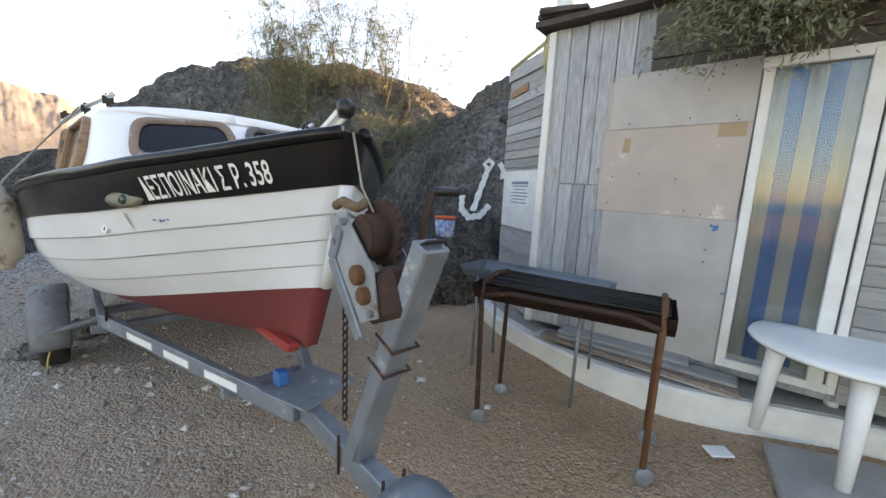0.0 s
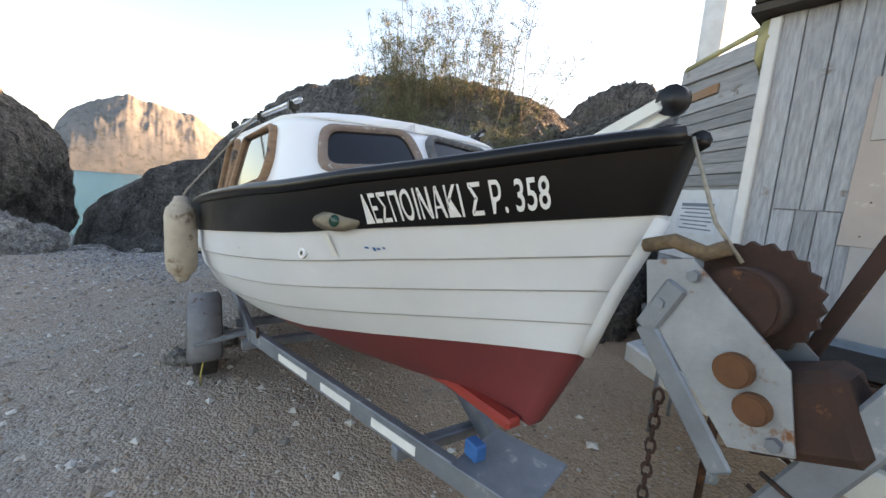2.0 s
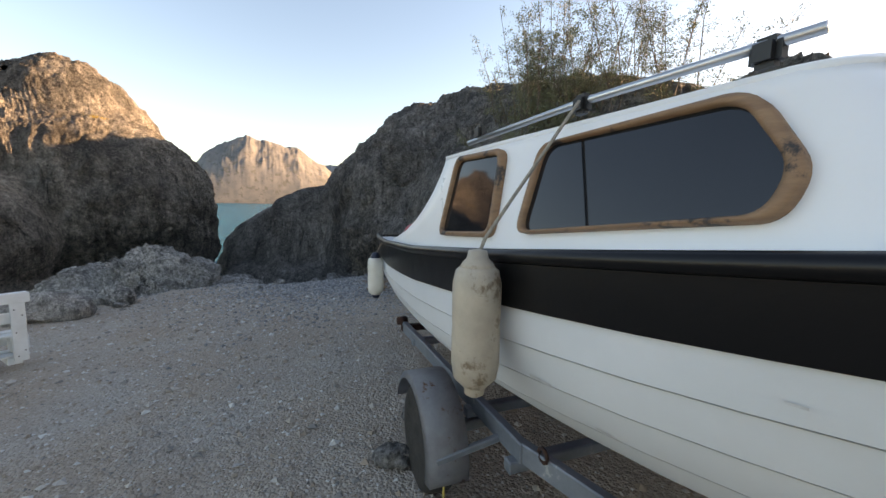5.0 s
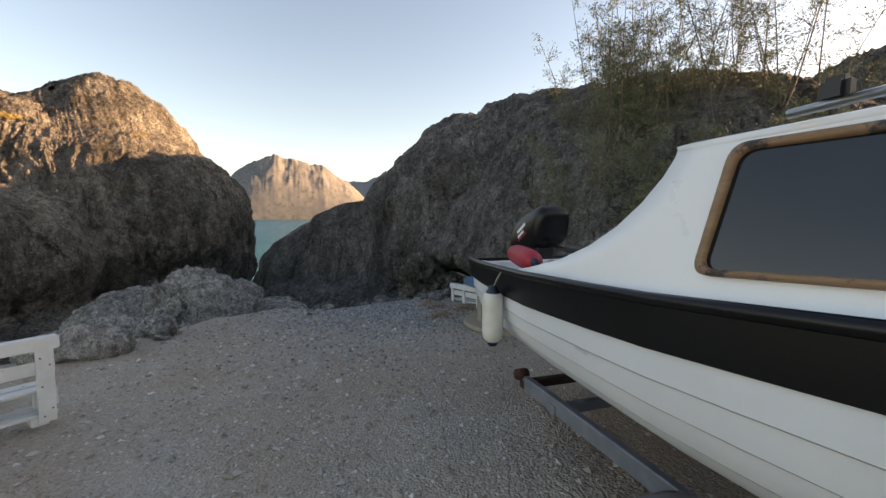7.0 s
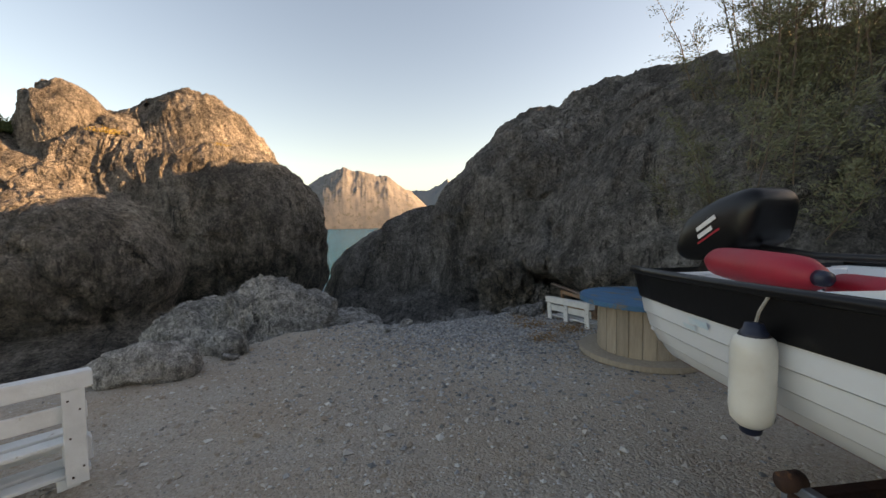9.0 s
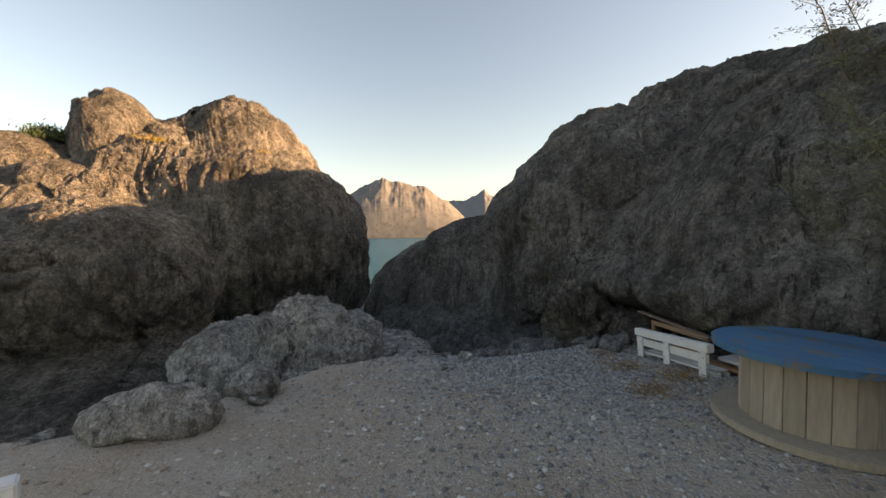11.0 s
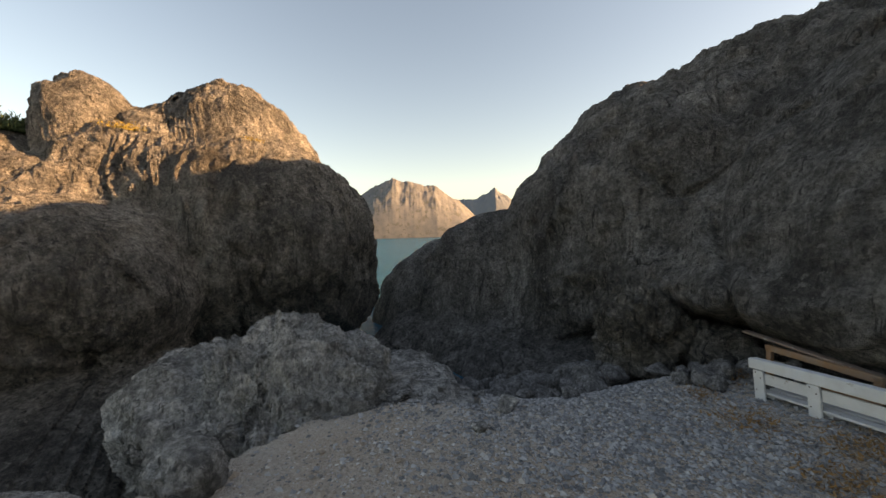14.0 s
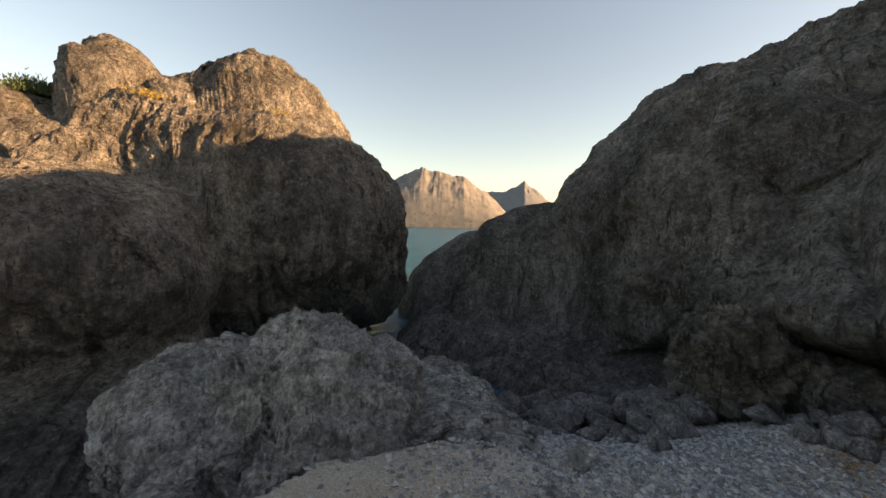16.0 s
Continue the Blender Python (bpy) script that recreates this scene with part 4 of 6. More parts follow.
# fenders hung on the side
def fender(s, z_top, z_low, r, body, cap, label, rope_from):
    y = on_hull(s, (z_top + z_low) / 2).y + r + 0.025
    f = empty("fender", BOAT, label, "fender", "boat fenders")
    h = z_top - z_low
    part("fender_body", lathe([(0.012, z_low + 0.06 * h), (r * 0.55, z_low + 0.08 * h), (r * 0.9, z_low + 0.14 * h), (r, z_low + 0.24 * h), (r, z_low + 0.45 * h), (r * 0.98, z_low + 0.5 * h), (r, z_low + 0.55 * h), (r, z_low + 0.78 * h), (r * 0.88, z_low + 0.87 * h), (r * 0.5, z_low + 0.92 * h), (0.012, z_low + 0.93 * h)], (s, y, 0), None, 22), body, f, "", True)
    part("fender_end", lathe([(0.02, z_low), (0.034, z_low + 0.01), (0.036, z_low + 0.06 * h), (r * 0.62, z_low + 0.1 * h), (r * 0.7, z_low + 0.12 * h), (0.01, z_low + 0.13 * h)], (s, y, 0), None, 18), cap, f, "", True)
    part("fender_end", lathe([(0.01, z_low + 0.87 * h), (r * 0.75, z_low + 0.88 * h), (r * 0.62, z_low + 0.92 * h), (0.036, z_low + 0.95 * h), (0.03, z_top), (0.008, z_top + 0.004)], (s, y, 0), None, 18), cap, f, "", True)
    part("lanyard", tube([(s, y, z_top - 0.02), (s + 0.01, y - 0.03, z_top + 0.04), rope_from], 0.006, None, 6), M["rope"], f, "weathered rope")


fender(2.17, 1.42, 0.93, 0.08, M["fender_old"], M["fender_old"], "stained beige fender hanging on the hull", (2.2, 0.69, 1.93))
fender(4.55, 1.12, 0.7, 0.072, M["fender_white"], M["navy"], "white fender with navy ends hanging on the hull", (4.55, 0.93, 1.245))

# ---- trailer ----
trailer = empty("boat_trailer", BOAT, "galvanised boat trailer with a rusty winch", "trailer")


def bar(a, b, w, h, material, parent, name, label="", bevel=0.006):
    a, b = Vector(a), Vector(b)
    d = b - a
    m = Matrix.Translation((a + b) / 2) @ d.to_track_quat("X", "Z").to_matrix().to_4x4()
    bm = box((d.length, w, h), (0, 0, 0), None, bevel)
    bmesh.ops.transform(bm, matrix=m, verts=bm.verts[:])
    return part(name, bm, material, parent, label)


for side in (1, -1):
    bar((0.42, side * 0.05, 0.44), (2.5, side * 0.68, 0.44), 0.05, 0.1, M["steel"], trailer, "frame_rail", "galvanised steel rail with worn white paint")
    bar((2.46, side * 0.68, 0.44), (4.66, side * 0.72, 0.385), 0.05, 0.1, M["steel"], trailer, "frame_rail")
    for k, (a, b) in enumerate(((0.2, 0.34), (0.42, 0.55), (0.62, 0.78))):
        bar((0.42 + 2.08 * a, side * (0.078 + 0.63 * a), 0.435), (0.42 + 2.08 * b, side * (0.078 + 0.63 * b), 0.435), 0.004, 0.045, M["letter"], trailer, "paint_patch", "flaking white paint strip", 0)
for s, w in ((0.95, 0.5), (2.5, 1.5), (3.0, 1.5), (4.2, 1.5), (4.6, 1.5)):
    bar((s, -w / 2, 0.37), (s, w / 2, 0.37), 0.06, 0.06, M["steel"] if s < 4.5 else M["rust"], trailer, "cross_member")
for s in (2.5, 4.2):
    part("keel_roller", disc(0.05, 0.16, (s, 0, 0.45), pose(0, 0, 0, 90, 0, 0), 18, 0.01), M["black_plastic"], trailer, "black keel roller", True)
part("bunk_roller", disc(0.04, 0.1, (4.62, 0.74, 0.44), pose(0, 0, 0, 90, 0, 0), 14, 0.008), M["rust"], trailer, "rusty roller", True)
bar((0.55, 0, 0.44), (-0.75, 0, 0.44), 0.07, 0.1, M["steel"], trailer, "drawbar", "galvanised drawbar")
part("gusset_plate", box((0.34, 0.34, 0.012), (0.52, -0.05, 0.5), pose(0, 0, 0, 0, 0, 18), 0.003), M["steel"], trailer, "flat plate streaked with paint")
part("bracket", box((0.08, 0.06, 0.07), (0.62, 0.05, 0.54), None, 0.008), M["blue_paint"], trailer, "small blue-painted bracket")
part("coupling", lathe([(0.03, 0), (0.1, 0.02), (0.13, 0.1), (0.12, 0.3), (0.07, 0.46), (0.02, 0.5)], (-0.3, -0.0, 0.47), pose(0, 0, 0, 0, -90, 0) @ Matrix.Diagonal((0.55, 1.1, 1, 1)), 18), M["steel"], trailer, "blue-grey coupling head", True)
part("jockey_leg", tube([(-0.62, 0.0, 0.46), (-0.62, 0.0, 0.02)], 0.03), M["steel"], trailer, "", True)
part("jockey_foot", disc(0.09, 0.03, (-0.62, 0, 0.015), None, 18, 0.006), M["steel"], trailer)
post = bar((-0.06, 0, 0.49), (-0.45, 0, 1.37), 0.098, 0.07, M["steel"], trailer, "winch_post", "leaning galvanised winch post")
# thin black patch painting the dark hollow of the open post end
part("post_mouth", box((0.006, 0.08, 0.05), (-0.453, 0, 1.376), pose(0, 0, 0, 0, 24, 0) @ pose(0, 0, 0, 0, 90, 0), 0), M["black_plastic"], post)
for z in (0.93, 1.03):
    c = Vector((-0.06 - 0.39 * (z - 0.49) / 0.88, 0, z))
    bm = bmesh.new()
    tube([c + Vector((-0.045, y, -0.018)) for y in (-0.056, 0.056)], 0.005, bm, 6)
    tube([c + Vector((x, 0.053, 0.4 * x)) for x in (-0.045, 0.05)], 0.005, bm, 6)
    tube([c + Vector((x, -0.053, 0.4 * x)) for x in (-0.045, 0.05)], 0.005, bm, 6)
    part("u_bolt", bm, M["rust"], post, "rusty clamp bolt", True)
bar((-0.12, 0.0, 0.49), (-0.2, 0.0, 0.78), 0.1, 0.012, M["steel"], trailer, "brace")
for s in (0.02, -0.3):
    for y in (0.045, -0.045):
        part("clamp_bolt", tube([(s, y, 0.36), (s, y, 0.53)], 0.007, None, 6), M["rust"], trailer, "", True)
M["winch_plate"] = mat("rust_stained_galvanised_plate", (0.33, 0.35, 0.37), 0.55, 0.3, second=(0.22, 0.235, 0.25), scale=9, spots=(0.2, 0.08, 0.03), spot_scale=8, spot_at=0.58, bump=0.2, bump_scale=40)
winch = part("winch_frame", plate([(0.02, 1.42), (-0.08, 1.44), (-0.27, 1.27), (-0.3, 1.12), (-0.2, 1.08), (-0.0, 1.3)], 0.006, pose(0, 0.075, 0, 90, 0, 0)), M["winch_plate"], trailer, "dented rust-stained winch side plate")
part("winch_side", plate([(0.02, 1.42), (-0.08, 1.44), (-0.27, 1.27), (-0.3, 1.12), (-0.2, 1.08), (-0.0, 1.3)], 0.006, pose(0, -0.075, 0, 90, 0, 0)), M["steel"], winch)
bm = bmesh.new()
n = 44
gear = [((0.108 if j % 2 else 0.118) * math.cos(2 * math.pi * j / n), (0.108 if j % 2 else 0.118) * math.sin(2 * math.pi * j / n)) for j in range(n)]
plate(gear, 0.02, pose(-0.16, -0.035, 1.37, 90, 0, 0), bm)
part("gear_wheel", bm, M["rust"], winch, "rusty toothed winch wheel")
part("winch_drum", disc(0.075, 0.12, (-0.16, 0.0, 1.36), pose(0, 0, 0, 90, 0, 0), 26, 0.006), M["rust"], winch, "rusty drum")
part("pinion", disc(0.034, 0.03, (-0.19, 0.09, 1.24), pose(0, 0, 0, 90, 0, 0), 20, 0.004), M["rust_bright"], winch, "orange-rusted pinion")
part("pinion", disc(0.03, 0.03, (-0.23, 0.09, 1.18), pose(0, 0, 0, 90, 0, 0), 20, 0.004), M["rust_bright"], winch)
for s, z in ((-0.09, 1.405), (-0.03, 1.33), (-0.27, 1.13)):
    part("plate_bolt", disc(0.013, 0.02, (s, 0.088, z), pose(0, 0, 0, 90, 0, 0), 6), M["steel"], winch)
part("winch_block", box((0.2, 0.14, 0.16), (-0.27, 0, 1.18), pose(0, 0, 0, 0, 24, 0), 0.02), M["rust"], winch)
bar((-0.06, 0.085, 1.38), (0.0, 0.085, 1.26), 0.012, 0.05, M["steel"], winch, "stop_arm")
bar((0.0, 0.085, 1.27), (-0.2, 0.085, 1.02), 0.012, 0.05, M["steel"], winch, "stop_arm")
part("bow_stop", disc(0.035, 0.14, (-0.03, 0, 1.37), pose(0, 0, 0, 90, 0, 0), 16, 0.01), M["fender_white"], winch, "white bow stop roller", True)
crank = bar((-0.23, -0.1, 1.2), (-0.33, -0.1, 1.52), 0.008, 0.03, M["rust"], winch, "crank_arm", "rusty crank arm")
part("crank_grip", lathe([(0.013, 0), (0.017, 0.02), (0.015, 0.09), (0.017, 0.11), (0.01, 0.12)], (-0.33, -0.1, 1.52), pose(0, 0, 0, 90, 0, 0), 12), M["black_plastic"], crank, "black grip", True)
bm = bmesh.new()
for j in range(15):
    z = 1.1 - 0.032 * j
    turn = pose(-0.04, 0.05, z, 0, 0, 90 * (j % 2) + 15)
    tube([turn @ Vector((0.011 * math.cos(a), 0, 0.02 * math.sin(a))) for a in (k * math.pi / 4 for k in range(8))], 0.0042, bm, 5, True)
part("chain", bm, M["rust"], winch, "rusty hanging chain", True)
part("winch_strap", tube([(0.0, 0, 1.71), (-0.08, 0.01, 1.52), (-0.14, 0.0, 1.44)], 0.0045, None, 6), M["rope"], winch, "frayed rope", True)
part("frayed_rope", tube([(0.05, 0.04, 1.45), (-0.02, 0.05, 1.47), (-0.08, 0.03, 1.45), (-0.12, 0.02, 1.47)], 0.018, None, 7), mat("brown_frayed_rope", (0.25, 0.17, 0.1), 0.95, second=(0.12, 0.08, 0.05), scale=50, bump=0.6, bump_scale=120), winch, "frayed brown rope", True)

M["tyre"] = mat("black_rubber", (0.012, 0.0115, 0.011), 0.85, second=(0.04, 0.037, 0.033), scale=9, bump=0.3, bump_scale=60)
for side in (1, -1):
    wheel = part("wheel", lathe([(0.17, -0.075), (0.22, -0.085), (0.262, -0.078), (0.28, -0.05), (0.283, 0.05), (0.262, 0.078), (0.22, 0.085), (0.17, 0.075)], (3.0, side * 0.97, 0.268), pose(0, 0, 0, 90, 0, 0), 36), M["tyre"], trailer, "worn black tyre on a rusty rim", True)
    part("rim", lathe([(0.03, -0.03), (0.06, -0.05), (0.13, -0.03), (0.17, -0.07), (0.175, 0.07), (0.13, 0.03), (0.06, 0.05), (0.03, 0.03)], (3.0, side * 0.97, 0.268), pose(0, 0, 0, 90, 0, 0), 28), M["rust"], wheel, "rust-brown rim", True)
    bm = bmesh.new()
    prof = [(-0.115, 0.31), (-0.1, 0.35), (0.1, 0.35), (0.115, 0.31)]
    lines = [[bm.verts.new((3.0 - r * math.cos(a), side * (0.97 + y), 0.285 + r * math.sin(a))) for y, r in prof] for a in (radians(d) for d in range(-12, 176, 10))]
    for A, B in zip(lines, lines[1:]):
        for i in range(3):
            bm.faces.new((A[i], B[i], B[i + 1], A[i + 1]))
    bmesh.ops.solidify(bm, geom=bm.faces[:], thickness=0.006)
    part("mudguard", bm, mat("weathered_mudguard", (0.4, 0.41, 0.44), 0.6, 0.3, second=(0.27, 0.27, 0.29), scale=8, spots=(0.2, 0.1, 0.06), spot_scale=6, spot_at=0.6) if side > 0 else M["steel"], trailer, "dented grey mudguard with rust", True)
    bar((2.67, side * 0.7, 0.4), (2.67, side * 1.04, 0.34), 0.035, 0.035, M["steel"], trailer, "guard_bracket")
    bar((3.0, side * 0.62, 0.3), (3.0, side * 0.93, 0.268), 0.06, 0.06, M["steel"], trailer, "stub_axle")
bm = bmesh.new()
tube([(2.7, 0.93, 0.4), (2.68, 0.97, 0.3), (2.71, 0.98, 0.2), (2.66, 1.0, 0.12), (2.68, 1.0, 0.03)], 0.006, bm, 6)
tube([(2.74 + 0.05 * math.cos(a), 1.0, 0.37 + 0.03 * math.sin(2 * a)) for a in (k * 0.7 for k in range(12))], 0.006, bm, 6)
part("yellow_cord", bm, M["yellow_rope"], trailer, "yellow cord tied to the guard", True)
part("rail_ring", tube([(2.35 + 0.03 * math.cos(a), 0.66, 0.5 + 0.03 * math.sin(a)) for a in (k * math.pi / 5 for k in range(10))], 0.009, None, 6, True), M["rust"], trailer, "", True)
for x, y, r, sd in ((-3.42, 3.12, 0.12, 3), (-3.62, 3.5, 0.14, 4)):
    c = (x, y, r * 0.45)
    tagged(rock("chock_stone", c, ((c, (r, r * 0.75, r * 0.65), 30),), M["rubble"], 22, 34, 0.02, 0.02, 0.005, sd, floor=-0.02, crack=0.01, soft=0.05, fold=(6, 6, 6)), "grey stone wedged beside the trailer wheel", "stone", "wheel chocks")

# ---- shed ----
M["grey_wood"] = mat("weathered_grey_board", (0.42, 0.435, 0.455), 0.85, second=(0.22, 0.225, 0.235), scale=9, stretch=(6, 6, 0.7), spots=(0.2, 0.17, 0.14), spot_scale=5, spot_at=0.64, bump=0.5, bump_scale=30, per_object=0.22)
M["grey_wood_h"] = mat("weathered_grey_plank", (0.4, 0.4, 0.4), 0.85, second=(0.25, 0.25, 0.25), scale=7, stretch=(0.7, 6, 7), spots=(0.17, 0.14, 0.11), spot_scale=5, spot_at=0.62, bump=0.5, bump_scale=30, per_object=0.25)
# weathered grey-brown, with the shade under the overhang mixed into the colour
M["dark_board"] = mat("shade_dark_weathered_board", (0.13, 0.115, 0.1), 0.9, second=(0.07, 0.06, 0.055), scale=8, stretch=(0.7, 6, 7), bump=0.5, bump_scale=30, per_object=0.2)
M["ply"] = mat("faded_painted_plywood", (0.42, 0.4, 0.38), 0.8, second=(0.32, 0.3, 0.285), scale=2.4, spots=(0.36, 0.3, 0.25), spot_scale=2.5, spot_at=0.66, bump=0.1, bump_scale=20)
M["ply_pink"] = mat("faded_pinkish_board", (0.43, 0.365, 0.325), 0.8, second=(0.34, 0.29, 0.265), scale=2.0, spots=(0.62, 0.6, 0.57), spot_scale=2.0, spot_at=0.6)
M["brown_tape"] = mat("brown_packing_tape", (0.33, 0.22, 0.13), 0.5, scale=9)
M["white_paint"] = mat("chalky_white_paint", (0.68, 0.68, 0.66), 0.7, second=(0.55, 0.54, 0.52), scale=5, spots=(0.38, 0.35, 0.31), spot_scale=6, spot_at=0.66, bump=0.15)
M["concrete"] = mat("grey_concrete", (0.33, 0.32, 0.3), 0.9, second=(0.24, 0.23, 0.22), scale=6, bump=0.3, bump_scale=40)
M["roof_felt"] = mat("dark_roof_debris", (0.09, 0.075, 0.06), 0.95, second=(0.05, 0.04, 0.035), scale=12, bump=0.6, bump_scale=40)
M["curtain_blue"] = mat("blue_curtain_cloth", (0.02, 0.085, 0.21), 0.9, second=(0.016, 0.06, 0.16), scale=5)
M["curtain_sand"] = mat("sand_curtain_cloth", (0.22, 0.21, 0.19), 0.9, scale=5)
M["plastic_white"] = mat("white_plastic", (0.72, 0.73, 0.74), 0.4, second=(0.66, 0.67, 0.68), scale=3, spots=(0.5, 0.46, 0.4), spot_scale=9, spot_at=0.7)
M["orange_stain"] = mat("orange_stained_board", (0.33, 0.15, 0.06), 0.85, second=(0.26, 0.19, 0.14), scale=8)
M["yellow_foam"] = mat("yellowed_foam", (0.5, 0.44, 0.2), 0.95, second=(0.36, 0.33, 0.2), scale=9, bump=0.5, bump_scale=30)
M["paper"] = mat("sun_bleached_paper", (0.7, 0.71, 0.72), 0.8, scale=6)
M["ink"] = mat("faded_ink", (0.2, 0.22, 0.26), 0.8, scale=6)
glass = bpy.data.materials.new("door_glass")
glass.use_nodes = True
gp = glass.node_tree.nodes["Principled BSDF"]
gp.inputs["Base Color"].default_value = (0.9, 0.95, 0.97, 1)
gp.inputs["Transmission Weight"].default_value, gp.inputs["Roughness"].default_value, gp.inputs["IOR"].default_value = 1.0, 0.02, 1.45

SHED = pose(0.23, 5.42, 0, 0, 0, -17.6)
shed = empty("shed", SHED, "ramshackle beach shed of grey boards and plywood", "shed")
rng = random.Random(4)
front = part("front_wall", box((4.2, 0.06, 2.72), (2.1, 0.04, 1.62)), M["grey_wood"], shed)
x, k = -0.02, 0
for w, z0, z1 in ((0.16, 0.28, 2.96), (0.15, 1.62, 2.95), (0.12, 1.62, 2.97), (0.13, 1.62, 2.94), (0.14, 1.62, 2.95), (0.13, 1.62, 2.9)):
    part("board", box((w - 0.006, 0.022, z1 - z0), (x + w / 2, -0.001 - 0.006 * (k % 2), (z0 + z1) / 2), pose(0, 0, 0, 0, rng.uniform(-0.3, 0.3), 0), 0.003), M["grey_wood"], front)
    x, k = x + w, k + 1
x = 0.14
for w in (0.13, 0.11, 0.12, 0.13):
    part("board", box((w - 0.006, 0.022, 1.33), (x + w / 2, -0.001 - 0.005 * (k % 2), 0.95), pose(0, 0, 0, 0, rng.uniform(-0.3, 0.3), 0), 0.003), M["grey_wood"], front)
    x, k = x + w, k + 1
for j in range(4):
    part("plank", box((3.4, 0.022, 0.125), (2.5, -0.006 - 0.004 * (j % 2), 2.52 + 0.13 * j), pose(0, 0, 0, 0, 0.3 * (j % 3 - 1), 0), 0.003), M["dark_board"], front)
for j in range(17):
    part("plank", box((2.05, 0.022, 0.124), (3.17, -0.006 - 0.004 * (j % 2), 0.34 + 0.13 * j), pose(0, 0, 0, 0, rng.uniform(-0.15, 0.15), 0), 0.003), M["grey_wood_h"], front)
upper = part("plywood_sheet", box((0.98, 0.012, 1.04), (1.0, -0.026, 1.92), pose(0, 0, 0, 0, 0.8, 0), 0.003), M["ply_pink"], shed, "faded pinkish plywood sheet with nail holes")
part("plywood_top", box((0.94, 0.01, 0.42), (1.02, -0.036, 2.28), pose(0, 0, 0, 0, -0.6, 0), 0.003), M["ply"], shed, "pale painted board")
part("tape", box((0.05, 0.003, 0.11), (0.7, -0.0345, 1.94), pose(0, 0, 0, 0, 4, 0)), M["brown_tape"], upper)
part("tape", box((0.16, 0.003, 0.1), (1.38, -0.0345, 2.03)), M["brown_tape"], upper)
part("plywood_sheet", box((0.93, 0.012, 1.1), (1.03, -0.02, 0.86), None, 0.003), M["ply"], shed, "scuffed white painted plywood with blue specks")
for j in range(22):
    part("nail_head", disc(0.006, 0.006, (rng.uniform(0.56, 1.45), -0.034 if j % 2 else -0.042, rng.choice((1.45, 1.7, 2.12, 2.4, 2.47)) + rng.uniform(-0.03, 0.03)), pose(0, 0, 0, 90, 0, 0), 6), M["black_plastic"], upper)
for j in range(6):
    part("paint_speck", box((rng.uniform(0.015, 0.05), 0.004, rng.uniform(0.01, 0.03)), (rng.uniform(1.3, 1.48), -0.027, rng.uniform(0.5, 1.35)), pose(0, 0, 0, 0, rng.uniform(-30, 30), 0)), M["blue_paint"], shed)

door = part("door", box((0.06, 0.07, 2.1), (1.53, -0.02, 1.38), None, 0.006), M["white_paint"], shed, "white framed glass door with a striped curtain behind it")
part("door_post", box((0.08, 0.08, 2.12), (2.03, -0.03, 1.39), None, 0.006), M["white_paint"], door)
part("door_post", box((0.05, 0.06, 2.1), (2.11, -0.03, 1.38), None, 0.006), M["white_paint"], door)
part("door_head", box((0.66, 0.075, 0.07), (1.82, -0.025, 2.44), None, 0.006), M["white_paint"], door)
part("door_sill", box((0.6, 0.08, 0.06), (1.8, -0.03, 0.36), None, 0.006), M["white_paint"], door)
pane = part("door_pane", box((0.44, 0.006, 2.0), (1.775, -0.025, 1.4)), glass, door, "reflecting glass")
pane.visible_shadow = False
for j in range(5):
    bm = bmesh.new()
    cols = [[bm.verts.new((1.555 + 0.088 * j + 0.088 * i / 6, 0.004 - 0.006 * math.sin(i * 1.3 + j), z)) for z in (0.42, 2.4)] for i in range(7)]
    for A, B in zip(cols, cols[1:]):
        bm.faces.new((A[0], B[0], B[1], A[1]))
    part("curtain_strip", bm, M["curtain_sand"] if j % 2 == 0 else M["curtain_blue"], door, "", True)

SIDE = SHED @ pose(0, 0, 0, 0, 0, 144.1)
side = empty("shed_side", SIDE)
side.parent, side.matrix_parent_inverse = shed, SHED.inverted()
side_wall = part("side_wall", box((0.98, 0.05, 2.6), (0.49, -0.03, 1.55)), M["grey_wood_h"], shed)
side_wall.matrix_basis = pose(0, 0, 0, 0, 0, 144.1)
bpy.data.objects.remove(side)
z = 1.78
for j, h in enumerate((0.1, 0.09, 0.1, 0.08, 0.11, 0.09, 0.1, 0.1)):
    part("plank", box((0.93, 0.02, h - 0.008), (0.5, 0.006 + 0.004 * (j % 2), z + h / 2), pose(0, 0, 0, 0, rng.uniform(-0.8, 0.8), 0), 0.003), M["grey_wood_h"], side_wall)
    z += h
part("plank", box((0.4, 0.022, 0.08), (0.7, 0.008, 2.6), pose(0, 0, 0, 0, 2, 0), 0.004), M["orange_stain"], side_wall, "orange stained board")
part("plank", box((0.98, 0.03, 0.14), (0.49, 0.01, 2.8), pose(0, 0, 0, 0, -2, 0), 0.004), M["grey_wood_h"], side_wall)
part("panel", box((0.84, 0.02, 0.62), (0.52, 0.008, 1.44), None, 0.004), M["white_paint"], side_wall, "scuffed white panel")
notice = part("notice", box((0.5, 0.003, 0.3), (0.5, 0.0205, 1.52), pose(0, 0, 0, 0, 2, 0)), M["paper"], side_wall, "torn white notice")
for j in range(7):
    part("notice_line", box((0.4 - 0.1 * (j % 3 == 2), 0.001, 0.012 if j else 0.03), (0.5, 0.0228, 1.62 - 0.035 * j)), M["ink"], notice)
part("panel", box((0.9, 0.02, 0.24), (0.5, 0.006, 0.98), None, 0.004), M["grey_wood_h"], side_wall)
part("corner_post", box((0.07, 0.07, 2.68), (-0.03, -0.02, 1.6), pose(0, 0, 0, 0, 0.4, 0), 0.008), M["white_paint"], shed, "flaking white corner post")
bm = bmesh.new()
